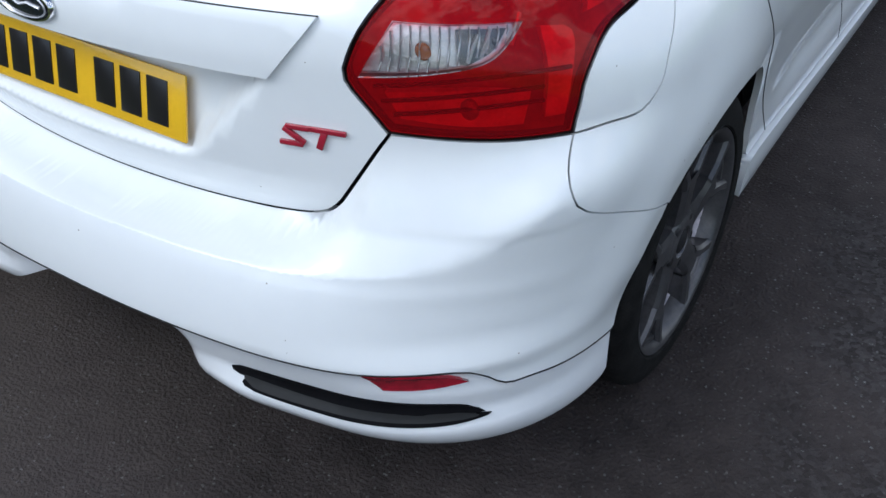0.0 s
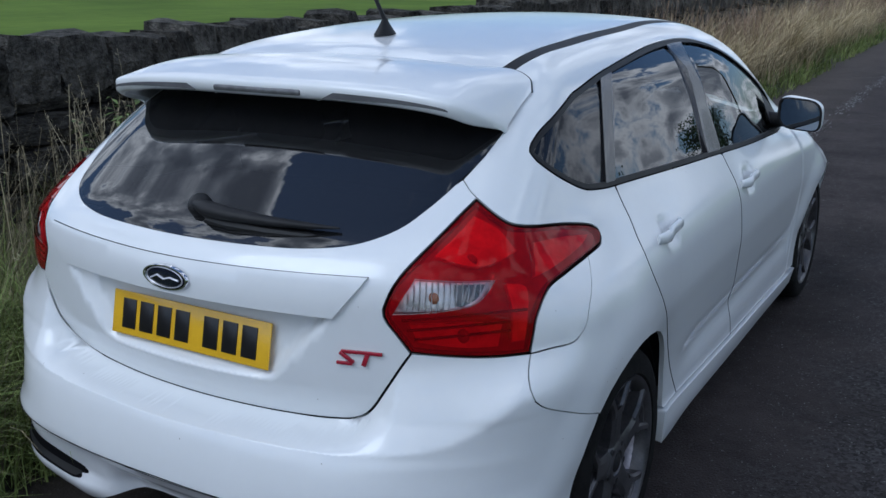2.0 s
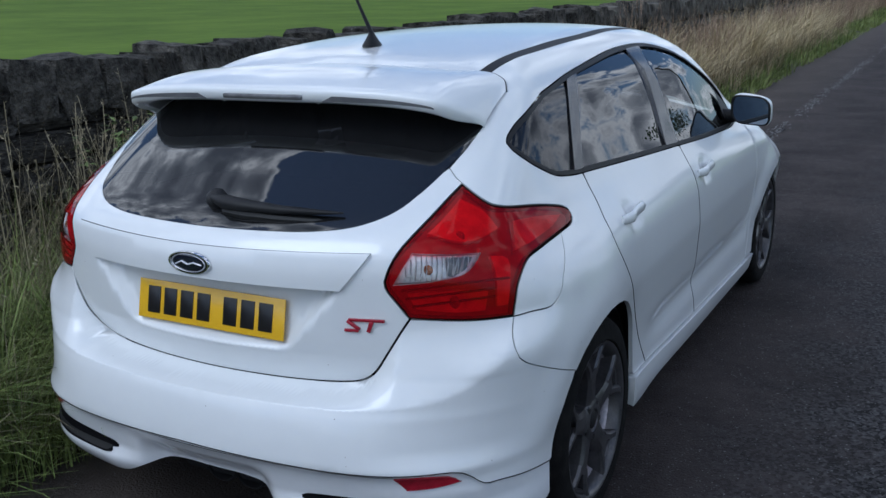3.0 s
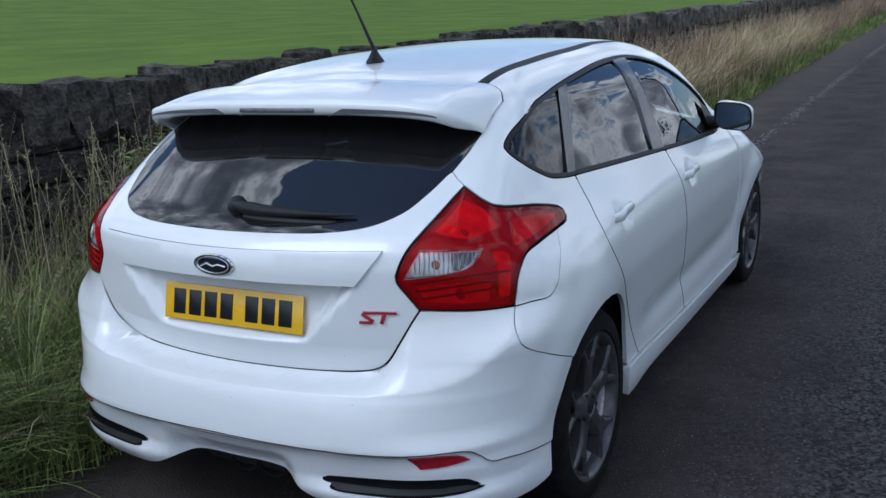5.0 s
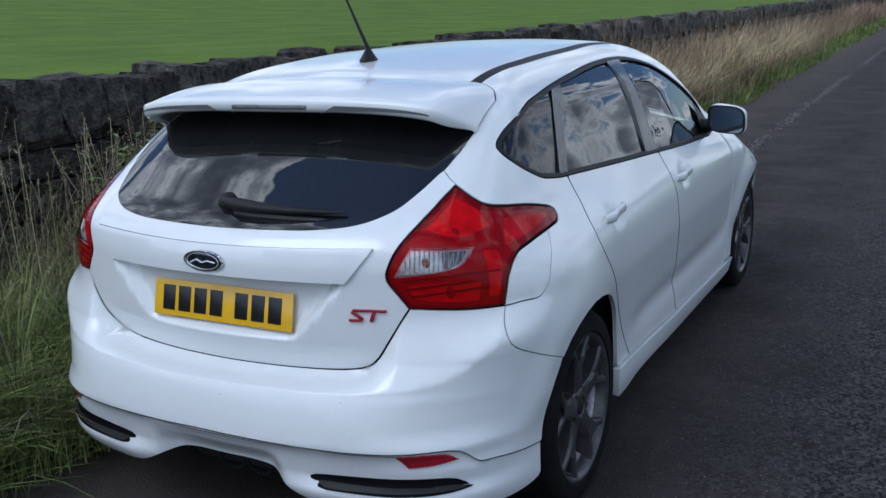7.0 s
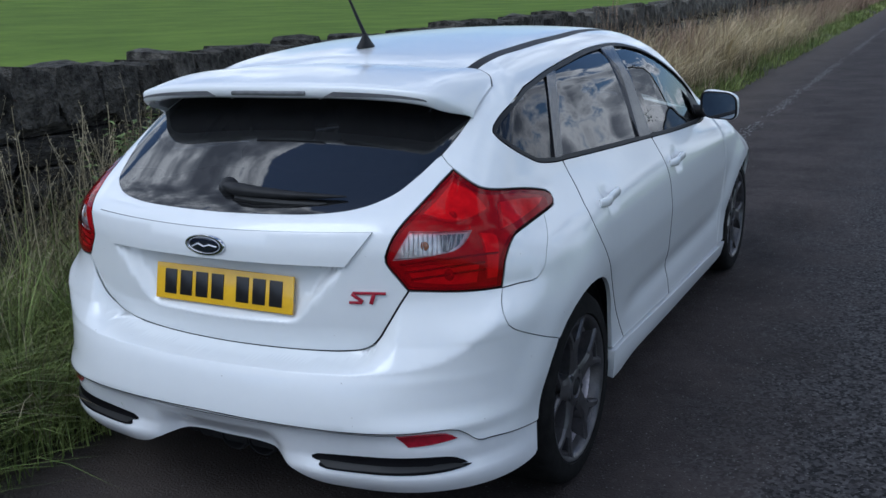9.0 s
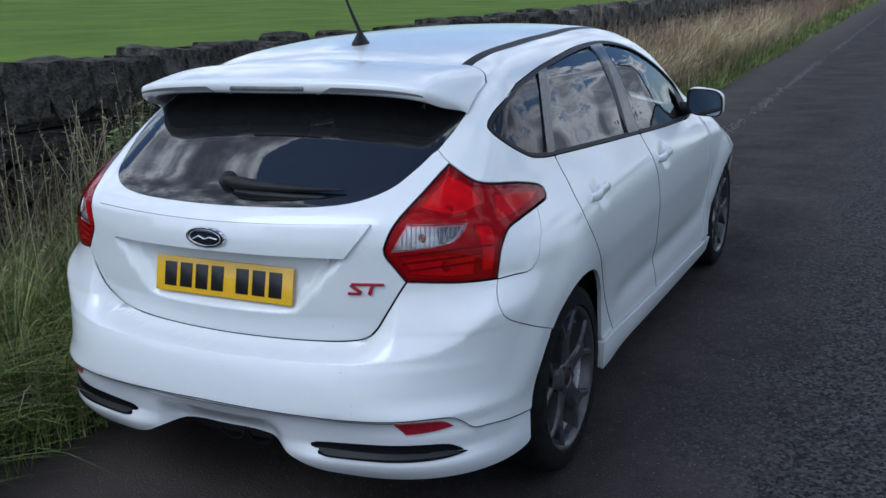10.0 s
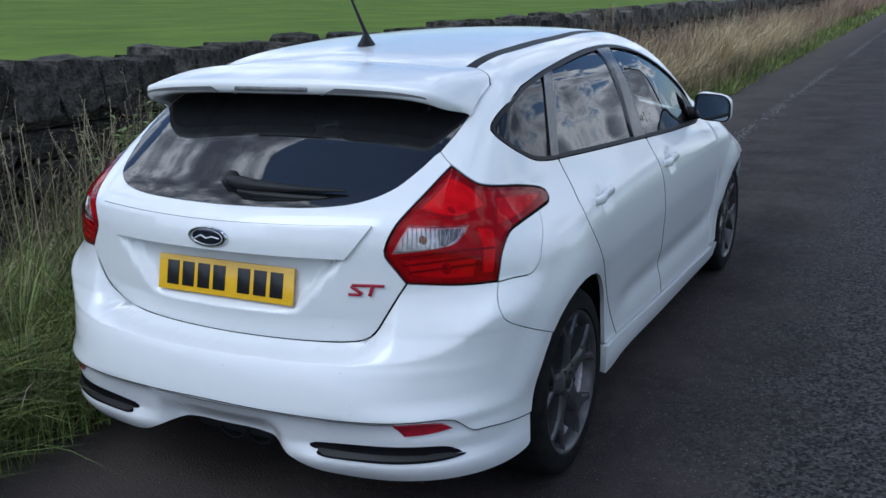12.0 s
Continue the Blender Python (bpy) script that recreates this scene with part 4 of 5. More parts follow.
    for zb, s0, s1 in ((0.846, 0.60, 0.80), (0.866, 0.585, 0.80), (0.888, 0.575, 0.84)):
        bm = bmesh.new()
        tube(bm, [tuple(skin(np.array([s]), np.array([zb + 0.012 * math.sin((s - s0) * 9)]), 0, bumper_at)[0] * np.array([-1 if is_left else 1, 1, 1]) + np.array([0, 0.003, 0])) for s in np.linspace(s0, s1, 9)], 0.0032, 6)
        part("lens_rib", bm, DARK, lamp)
    panel("red_lens", shrink(LAMP, 0.006), LENS_RED, lamp, "glossy red lens", left=is_left, lift=0.0, gap=0.0, depth=0.003, grid=0.02, bulge=0.006, tail=bumper_at, hole=CLEAR_LENS)
    panel("clear_lens", CLEAR_LENS, LENS_CLEAR, lamp, "clear lens", left=is_left, lift=0.005, gap=0.0, depth=0.004, grid=0.02, tail=bumper_at)

# number plate and badges
def tail_point(x, z, out):
    y = float(gate_at(np.array(x), np.array(z)))
    return Vector((x, y - out, z))


plate_m = Matrix.Translation((0, 0.152, 0.781)) @ Matrix.Rotation(radians(-13), 4, "X")
bm = bmesh.new()
box(bm, (0.52, 0.005, 0.111), (0, 0, 0), 0.002)
bmesh.ops.transform(bm, matrix=plate_m, verts=bm.verts)
plate = part("number_plate", bm, YELLOW, car, "yellow plate with dark bars")
xs = [-0.213, -0.152, -0.091, -0.030, 0.064, 0.125, 0.186]
for x in xs:
    bm = bmesh.new()
    box(bm, (0.046, 0.003, 0.076), (x + 0.013, -0.0035, 0), 0.001)
    bmesh.ops.transform(bm, matrix=plate_m, verts=bm.verts)
    part("bar", bm, INK, plate)
badge = thing("oval_badge", "dark blue oval badge with a chrome rim", "")
badge.parent = car
badge_m = Matrix.Translation((0, 0.098, 0.926)) @ Matrix.Rotation(radians(3), 4, "X") @ Matrix.Rotation(radians(90), 4, "X")
for name, a, b, prof, mat in (("rim", 0.073, 0.0315, [(1.0, -0.004), (1.0, 0.003), (0.965, 0.006), (0.90, 0.006), (0.87, 0.002)], CHROME),
                              ("enamel", 0.064, 0.0275, [(1.0, 0.002), (0.8, 0.005), (0.5, 0.0065), (0.001, 0.007)], BADGE)):
    bm = bmesh.new()
    lathe(bm, prof, 40, "z")
    bmesh.ops.transform(bm, matrix=badge_m @ Matrix.Diagonal((a, b, 1, 1)), verts=bm.verts)
    part(name, bm, mat, badge)
bm = bmesh.new()
lathe(bm, [(0.93, 0.0055), (0.90, 0.0075), (0.86, 0.0055)], 40, "z")
bmesh.ops.transform(bm, matrix=badge_m @ Matrix.Diagonal((0.064, 0.0275, 1, 1)), verts=bm.verts)
part("inner_ring", bm, SILVER, badge)
bm = bmesh.new()
tube(bm, [badge_m @ Vector(p) for p in ((-0.045, -0.006, 0.006), (-0.02, 0.005, 0.0075), (0.0, -0.003, 0.008), (0.02, 0.003, 0.0075), (0.046, -0.002, 0.006))], 0.0035, 6, 0.6)
part("squiggle", bm, SILVER, badge)
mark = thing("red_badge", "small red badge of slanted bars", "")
mark.parent = car
lean_m = Matrix.Rotation(radians(14), 4, "Z")
for bars in (((0.454, 0.492, 0.808), (0.442, 0.480, 0.780)), ((0.488, 0.548, 0.808),)):
    bm = bmesh.new()
    for x0, x1, z in bars:
        box(bm, (x1 - x0, 0.006, 0.008), tail_point((x0 + x1) / 2, z, 0.003), 0.0015, lean_m)
    if len(bars) == 1:
        box(bm, (0.011, 0.006, 0.030), tail_point(0.509, 0.791, 0.0035), 0.0015, lean_m @ Matrix.Rotation(radians(20), 4, "Y"))
    else:
        box(bm, (0.040, 0.006, 0.009), tail_point(0.467, 0.794, 0.0035), 0.0015, lean_m @ Matrix.Rotation(radians(34), 4, "Y"))
    part("bar", bm, RED, mark)

# sills, and the parts ahead of the doors
for is_left in (False, True):
    skirt = [(s_at(1.203), 0.312)] + [p for p in run([(1.77, 0.312), (1.883, 0.312), (2.545, 0.284), (3.49, 0.259)])] + [(3.62, 0.262), (3.60, 0.20)] + list(reversed(run([(1.755, 0.200), (1.85, 0.198), (2.05, 0.215), (2.6, 0.195), (3.4, 0.180), (3.60, 0.19)])))
    panel("sill", skirt, WHITE, car, left=is_left, lift=0.012, depth=0.05, grid=0.03)
    wing = [(3.50, 0.270), (3.62, 0.268)] + [p for p in arch(FRONT_Y, 0.372, 176, 20)] + [(s_at(3.86, 0.85), 0.55), (s_at(4.0, 0.83), 0.66), (s_at(4.0, 0.78), 0.80), (s_at(3.80, 0.74), 0.87), (s_at(3.60, 0.74), 0.90), (3.60, 0.93), (3.50, 0.985)]
    panel("front_wing", wing, WHITE, car, left=is_left, grid=0.04)
    head = [(s_at(4.0, 0.80), 0.67), (s_at(4.12, 0.74), 0.64), (s_at(4.26, 0.55), 0.64), (s_at(4.22, 0.52), 0.74), (s_at(4.10, 0.62), 0.80), (s_at(3.99, 0.72), 0.82)]
    panel("headlamp", head, LAMP_GLASS, car, left=is_left, grid=0.04)
END = S1 + CF - CY + ARC * math.pi / 2 + CX


front_half = [(s_at(3.86, 0.85), 0.54)] + [p for p in arch(FRONT_Y, 0.372, 20, -12, 5)] + [(s_at(4.0, 0.82), 0.20), (END, 0.20), (END, 0.68), (s_at(4.26, 0.52), 0.63), (s_at(4.10, 0.74), 0.63), (s_at(3.98, 0.82), 0.66)]
for is_left in (False, True):
    panel("front_bumper", front_half, WHITE, car, left=is_left, grid=0.05, gap=0.0)
bonnet = [(0.60, 3.46), (0.70, 3.56), (0.72, 3.80), (0.66, 4.06), (0.50, 4.18), (0.25, 4.235), (0.0, 4.25), (-0.25, 4.235), (-0.50, 4.18), (-0.66, 4.06), (-0.72, 3.80), (-0.70, 3.56), (-0.60, 3.46), (-0.3, 3.42), (0, 3.41), (0.3, 3.42)]
panel("bonnet", closed(bonnet, 0.04), WHITE, car, top=True, full=True, grid=0.06)
screen = [(0.525, 2.70), (0.565, 2.9), (0.61, 3.1), (0.655, 3.3), (0.64, 3.40), (0.3, 3.405), (0.0, 3.405), (-0.3, 3.405), (-0.64, 3.40), (-0.655, 3.3), (-0.61, 3.1), (-0.565, 2.9), (-0.525, 2.70), (-0.3, 2.715), (0, 2.72), (0.3, 2.715)]
panel("windscreen", closed(screen, 0.04), CLEAR, car, top=True, full=True, grid=0.06, depth=0.004)

# door mirrors
for is_left in (False, True):
    sg = -1 if is_left else 1
    mir = thing("door_mirror", "", "")
    mir.parent = car
    bm = bmesh.new()
    made = bmesh.ops.create_uvsphere(bm, u_segments=28, v_segments=16, radius=1.0)["verts"]
    for v in made:
        x, y, z = v.co
        k = 0.55
        x, z = math.copysign(abs(x) ** k, x), math.copysign(abs(z) ** k, z)
        y = y if y > 0 else -abs(y) ** 0.35 * 0.28
        v.co = (sg * (0.918 + 0.088 * x), 2.745 + 0.10 * y, 1.028 + 0.066 * z - 0.014 * x)
    part("mirror_shell", bm, WHITE, mir)
    bm = bmesh.new()
    n = 36
    ring = [[bm.verts.new((sg * (0.918 + r * 0.088 * math.copysign(abs(math.cos(t)) ** 0.55, math.cos(t))), 2.7135 + dy,
                           1.028 + r * 0.066 * math.copysign(abs(math.sin(t)) ** 0.55, math.sin(t)) - 0.014 * math.cos(t))) for t in (2 * math.pi * k / n for k in range(n))]
            for r, dy in ((0.985, 0.006), (0.99, -0.006), (0.93, -0.008), (0.88, -0.003))]
    for p, q in zip(ring, ring[1:]):
        for k in range(n):
            bm.faces.new((p[k], p[(k + 1) % n], q[(k + 1) % n], q[k]))
    part("mirror_rim", bm, BLACK, mir)
    bm = bmesh.new()
    bm.faces.new([bm.verts.new((sg * (0.918 + 0.9 * 0.088 * math.copysign(abs(math.cos(t)) ** 0.55, math.cos(t))), 2.7085 - 0.06 * 0.088 * math.cos(t) + 0.05 * 0.066 * math.sin(t), 1.028 + 0.9 * 0.066 * math.copysign(abs(math.sin(t)) ** 0.55, math.sin(t)) - 0.014 * math.cos(t))) for t in (2 * math.pi * k / n for k in range(n))])
    part("mirror_glass", bm, MIRROR, mir)
    bm = bmesh.new()
    tube(bm, [(sg * 0.77, 2.80, 0.985), (sg * 0.82, 2.78, 0.99), (sg * 0.87, 2.765, 0.998)], [0.04, 0.032, 0.028], 10)
    part("mirror_arm", bm, BLACK, mir)
    bm = bmesh.new()
    fan = [skin(np.array([s]), np.array([z]))[0] + np.array([0.004, 0, 0]) for s, z in ((3.24, 0.985), (3.42, 0.99), (3.40, 1.05), (3.30, 1.105))]
    bm.faces.new([bm.verts.new((sg * p[0], p[1], p[2])) for p in fan])
    part("mirror_corner", bm, BLACK, mir)

# dark structure behind the skin: lower shell with wheel openings, linings, wheel wells, floor
sv, zv = np.linspace(0, END, 150), np.linspace(0.22, 0.99, 30)
S, Z = np.meshgrid(sv, zv, indexing="ij")
pt = skin(S.ravel(), Z.ravel())
nn = slope(pt, tail_at)
inn = (pt - 0.11 * nn).reshape(len(sv), len(zv), 3)
bm = bmesh.new()
for sg in (1, -1):
    grid_v = [[bm.verts.new((sg * p[0], p[1], p[2])) for p in col] for col in inn]
    for i in range(len(sv) - 1):
        for j in range(len(zv) - 1):
            c = (inn[i, j] + inn[i + 1, j + 1]) / 2
            if c[0] > 0.6 and min(math.hypot(c[1] - WHEEL_Y, c[2] - AXLE_Z), math.hypot(c[1] - FRONT_Y, c[2] - AXLE_Z)) < 0.385:
                continue
            bm.faces.new((grid_v[i][j], grid_v[i + 1][j], grid_v[i + 1][j + 1], grid_v[i][j + 1]))
part("inner_shell", bm, DARK, car)
bm = bmesh.new()
box(bm, (1.30, 3.9, 0.05), (0, 2.2, 0.235), 0.02)
part("floor_pan", bm, DARK, car)
bm = bmesh.new()
ys, xs2 = np.arange(0.85, 2.75, 0.1), np.linspace(-0.5, 0.5, 9)
gv = [[bm.verts.new((x, y, float(lid_top(np.array([x]), np.array([y]))[0][2]) - 0.035)) for x in xs2] for y in ys]
for p, q in zip(gv, gv[1:]):
    for k in range(len(xs2) - 1):
        bm.faces.new((p[k], p[k + 1], q[k + 1], q[k]))
part("roof_lining", bm, CABIN, car)
for y0 in (WHEEL_Y, FRONT_Y):
    for sg in (-1, 1):
        bm = bmesh.new()
        rows = [[bm.verts.new((sg * x, y0 + r * math.cos(t), AXLE_Z + r * math.sin(t))) for t in np.linspace(-0.12, math.pi + 0.12, 34)] for x, r in ((0.845, 0.372), (0.84, 0.385), (0.58, 0.385), (0.575, 0.02))]
        for p, q in zip(rows, rows[1:]):
            for k in range(33):
                bm.faces.new((p[k], p[k + 1], q[k + 1], q[k]))
        part("wheel_well", bm, DARK, car)
# ledge under the rear window, seats, dashboard and wheel
bm = bmesh.new()
box(bm, (1.25, 0.50, 0.03), (0, 0.62, 0.985), 0.01)
part("parcel_shelf", bm, CABIN, car)
for x, y in ((-0.37, 2.05), (0.37, 2.05), (-0.4, 1.15), (0.4, 1.15), (0.0, 1.15)):
    seat = thing("seat", "", "")
    seat.parent = car
    lean = Matrix.Rotation(radians(14), 4, "X")
    bm = bmesh.new()
    box(bm, (0.46, 0.14, 0.62), (x, y, 0.76), 0.05, lean, 3)
    part("backrest", bm, CABIN, seat)
    bm = bmesh.new()
    box(bm, (0.26, 0.09, 0.17), (x, y - 0.11, 1.15), 0.035, lean, 3)
    part("headrest", bm, CABIN, seat)
    bm = bmesh.new()
    box(bm, (0.48, 0.5, 0.16), (x, y + 0.24, 0.45), 0.05, None, 3)
    part("cushion", bm, CABIN, seat)
bm = bmesh.new()
box(bm, (1.36, 0.5, 0.26), (0, 3.12, 0.84), 0.06, Matrix.Rotation(radians(-8), 4, "X"), 3)
part("dashboard", bm, CABIN, car)
bm = bmesh.new()
ring_m = Matrix.Translation((0.37, 2.72, 0.95)) @ Matrix.Rotation(radians(65), 4, "X")
tube(bm, [ring_m @ Vector((0.185 * math.cos(t), 0.185 * math.sin(t), 0)) for t in np.linspace(0, 2 * math.pi, 37)], 0.016, 8)
tube(bm, [ring_m @ Vector((-0.18, 0, 0)), ring_m @ Vector((0, 0, -0.04)), ring_m @ Vector((0.18, 0, 0))], 0.022, 8)
part("steering_wheel", bm, BLACK, car)

# wheels: tyre, rim with five forked spokes, hub, nuts, disc
def build_wheel():
    w = thing("wheel", "", "")
    bm = bmesh.new()
    prof = [(0.222, -0.10), (0.228, -0.112), (0.25, -0.118), (0.285, -0.118), (0.308, -0.108), (0.319, -0.09), (0.322, -0.05), (0.322, 0.05), (0.319, 0.09), (0.308, 0.108), (0.285, 0.118), (0.25, 0.118), (0.246, 0.113), (0.242, 0.10)]
    lathe(bm, prof, 72)
    part("tyre", bm, TYRE, w)
    bm = bmesh.new()
    lathe(bm, [(0.216, 0.066), (0.222, 0.092), (0.228, 0.104), (0.234, 0.112), (0.243, 0.115), (0.247, 0.106)], 72)
    rim = part("rim", bm, ALLOY, w)
    bm = bmesh.new()
    lathe(bm, [(0.205, -0.10), (0.228, -0.10), (0.212, -0.02), (0.212, 0.06), (0.218, 0.074)], 48)
    part("barrel", bm, BARREL, rim)
    for k in range(5):
        rot = Matrix.Rotation(radians(90 + 72 * k), 4, "X")
        limbs = [[(0.040, 0.0, 0.046, 0.097, 0.045), (0.075, 0.0, 0.035, 0.099, 0.055), (0.12, 0.0, 0.031, 0.102, 0.060), (0.150, 0.0, 0.036, 0.104, 0.060), (0.168, 0.0, 0.030, 0.105, 0.060)]]
        for sg in (-1, 1):
            limbs.append([(0.145, sg * 0.018, 0.020, 0.103, 0.055), (0.175, sg * 0.034, 0.015, 0.106, 0.055), (0.204, sg * 0.056, 0.015, 0.108, 0.050), (0.224, sg * 0.076, 0.022, 0.110, 0.045)])
        limbs.append([(0.214, -0.050, 0.009, 0.098, 0.02), (0.219, 0.0, 0.006, 0.100, 0.02), (0.214, 0.050, 0.009, 0.098, 0.02)])
        bm = bmesh.new()
        for limb in limbs:
            cross = limb is limbs[-1]
            rows = []
            for r, off, hw, x, dp in limb:
                e = (lambda u: (r + u, off)) if cross else (lambda u: (r, off + u))
                rows.append([bm.verts.new(rot @ Vector(p)) for p in ((x - dp, *e(-hw)), (x - 0.008, *e(-hw)), (x, *e(-hw * 0.55)), (x, *e(hw * 0.55)), (x - 0.008, *e(hw)), (x - dp, *e(hw)))])
            for p, q in zip(rows, rows[1:]):
                for i in range(6):
                    bm.faces.new((p[i], p[(i + 1) % 6], q[(i + 1) % 6], q[i]))
        part("spoke", bm, ALLOY, rim, angle=25)
    bm = bmesh.new()
    lathe(bm, [(0.074, 0.05), (0.072, 0.089), (0.060, 0.100), (0.036, 0.102), (0.033, 0.095), (0.001, 0.095)], 32)
    part("hub", bm, ALLOY, rim)
    bm = bmesh.new()
    lathe(bm, [(0.027, 0.093), (0.026, 0.100), (0.019, 0.103), (0.001, 0.104)], 24)
    part("hub_cap", bm, BLACK, rim)
    for k in range(5):
        a = radians(90 + 36 + 72 * k)
        bm = bmesh.new()
        lathe(bm, [(0.012, 0.08), (0.012, 0.097), (0.009, 0.101), (0.001, 0.101)], 8)
        bmesh.ops.translate(bm, vec=(0, 0.054 * math.cos(a), 0.054 * math.sin(a)), verts=bm.verts)
        part("wheel_nut", bm, BLACK, rim)
    bm = bmesh.new()
    lathe(bm, [(0.001, 0.0), (0.15, 0.0), (0.15, 0.022), (0.08, 0.022), (0.075, 0.04), (0.001, 0.04)], 40)
    part("brake_disc", bm, DARK, w)
    bm = bmesh.new()
    box(bm, (0.07, 0.10, 0.12), (0.0, 0.13, 0.06), 0.015)
    part("calliper", bm, DARK, w)
    return w


first_wheel = build_wheel()
first_wheel.parent = car
for y, sg, turn in ((WHEEL_Y, 1, 2), (FRONT_Y, 1, 40), (WHEEL_Y, -1, 5), (FRONT_Y, -1, 60)):
    m = Matrix.Translation((sg * 0.763, y, AXLE_Z)) @ Matrix.Rotation(0 if sg > 0 else math.pi, 4, "Z") @ Matrix.Rotation(radians(turn), 4, "X")
    if y == WHEEL_Y and sg == 1:
        first_wheel.matrix_basis = m
    else:
        copy_thing(first_wheel, m)

# ---- ground, road, verge, wall, field ----
def strip_mesh(name, xs, ys, height, mat, label, category, kind="structure"):
    bm = bmesh.new()
    g = [[bm.verts.new((x, y, height(x, y))) for x in xs] for y in ys]
    for p, q in zip(g, g[1:]):
        for k in range(len(xs) - 1):
            bm.faces.new((p[k], p[k + 1], q[k + 1], q[k]))
    return tagged(part(name, bm, mat, None), label, category, kind=kind)


def asphalt():
    """Worn bitumen: a darker strip beside the car, a paler carriageway beyond, pale chippings and coarse relief."""
    m = material("asphalt", (0.034, 0.0275, 0.026), 0.85, spec=0.10, vary=0.4, scale=1.6, second=(0.057, 0.047, 0.044), bump=1.0, bump_scale=110, deep=0.009)
    n, l = m.node_tree.nodes, m.node_tree.links
    p = n["Principled BSDF"]
    tc, sep = n.new("ShaderNodeTexCoord"), n.new("ShaderNodeSeparateXYZ")
    wob, add, ramp = n.new("ShaderNodeTexNoise"), n.new("ShaderNodeMath"), n.new("ShaderNodeMapRange")
    wob.inputs["Scale"].default_value, wob.inputs["Detail"].default_value = 3.0, 6
    add.operation = "MULTIPLY_ADD"
    add.inputs[1].default_value = 1.1
    ramp.inputs["From Min"].default_value, ramp.inputs["From Max"].default_value = 1.62, 2.2
    l.new(tc.outputs["Object"], sep.inputs[0])
    l.new(tc.outputs["Object"], wob.inputs["Vector"])
    l.new(wob.outputs["Fac"], add.inputs[0])
    l.new(sep.outputs["X"], add.inputs[2])
    l.new(add.outputs[0], ramp.inputs["Value"])
    pale, chips = n.new("ShaderNodeMix"), n.new("ShaderNodeMix")
    pale.data_type = chips.data_type = "RGBA"
    old = p.inputs["Base Color"].links[0].from_socket
    l.new(ramp.outputs["Result"], pale.inputs["Factor"])
    l.new(old, pale.inputs["A"])
    grain, tone = n.new("ShaderNodeTexVoronoi"), n.new("ShaderNodeValToRGB")
    grain.inputs["Scale"].default_value = 75
    tone.color_ramp.elements[0].position, tone.color_ramp.elements[1].position = 0.25, 0.95
    tone.color_ramp.elements[0].color, tone.color_ramp.elements[1].color = (0.007, 0.0065, 0.0065, 1), (0.082, 0.077, 0.078, 1)
    l.new(tc.outputs["Object"], grain.inputs["Vector"])
    l.new(grain.outputs["Color"], tone.inputs["Fac"])
    l.new(tone.outputs["Color"], pale.inputs["B"])
    # dust and grit along the verge, spread inwards as colour to brighten the car's shade
    dust_lift, lift_edge = n.new("ShaderNodeMix"), n.new("ShaderNodeMapRange")
    dust_lift.data_type = "RGBA"
    lift_edge.inputs["From Min"].default_value, lift_edge.inputs["From Max"].default_value = 0.85, -0.25
    lift_edge.inputs["To Max"].default_value = 0.75
    dust_lift.inputs["B"].default_value = (0.098, 0.082, 0.070, 1)
    l.new(add.outputs[0], lift_edge.inputs["Value"])
    l.new(lift_edge.outputs["Result"], dust_lift.inputs["Factor"])
    l.new(pale.outputs["Result"], dust_lift.inputs["A"])
    vor, sel = n.new("ShaderNodeTexVoronoi"), n.new("ShaderNodeValToRGB")
    vor.inputs["Scale"].default_value = 210
    sel.color_ramp.elements[0].position, sel.color_ramp.elements[1].position = 0.80, 1.0
    l.new(tc.outputs["Object"], vor.inputs["Vector"])
    l.new(vor.outputs["Color"], sel.inputs["Fac"])
    l.new(sel.outputs["Color"], chips.inputs["Factor"])
    l.new(dust_lift.outputs["Result"], chips.inputs["A"])
    chips.inputs["B"].default_value = (0.055, 0.050, 0.047, 1)
    shine = n.new("ShaderNodeMapRange")
    shine.inputs["From Min"].default_value, shine.inputs["From Max"].default_value = 0.86, 0.97
    shine.inputs["To Min"].default_value, shine.inputs["To Max"].default_value = 0.18, 0.9
    l.new(vor.outputs["Color"], shine.inputs["Value"])
    l.new(shine.outputs["Result"], p.inputs["Specular IOR Level"])
    grit = n.new("ShaderNodeMapRange")
    grit.inputs["From Min"].default_value, grit.inputs["From Max"].default_value = 0.86, 0.97
    grit.inputs["To Min"].default_value, grit.inputs["To Max"].default_value = 0.85, 0.35
    l.new(vor.outputs["Color"], grit.inputs["Value"])
    l.new(grit.outputs["Result"], p.inputs["Roughness"])
    l.new(chips.outputs["Result"], p.inputs["Base Color"])
    return m


ASPHALT = asphalt()
EARTH = material("verge_soil", (0.035, 0.028, 0.018), 0.95, vary=0.4, scale=5, second=(0.06, 0.05, 0.028), bump=1.0, bump_scale=25)
TURF = material("field_grass", (0.090, 0.150, 0.013), 0.9, spec=0.1, vary=0.2, scale=0.22, second=(0.125, 0.190, 0.021), bump=0.2, bump_scale=4)
BLADES = material("green_grass", (0.120, 0.185, 0.036), 0.6, spec=0.25, vary=0.35, scale=1.5, second=(0.28, 0.32, 0.10), island=0.6)
DULL = material("dull_dead_grass", (0.22, 0.185, 0.105), 0.8, spec=0.15, vary=0.3, scale=2, second=(0.40, 0.35, 0.23), island=0.5)
PALE = material("pale_hay", (0.56, 0.45, 0.23), 0.75, spec=0.2, vary=0.2, scale=2, second=(0.62, 0.52, 0.32), island=0.35)
RUSSET = material("russet_grass", (0.27, 0.18, 0.12), 0.8, spec=0.15, vary=0.3, scale=1.2, second=(0.42, 0.31, 0.22), island=0.4)
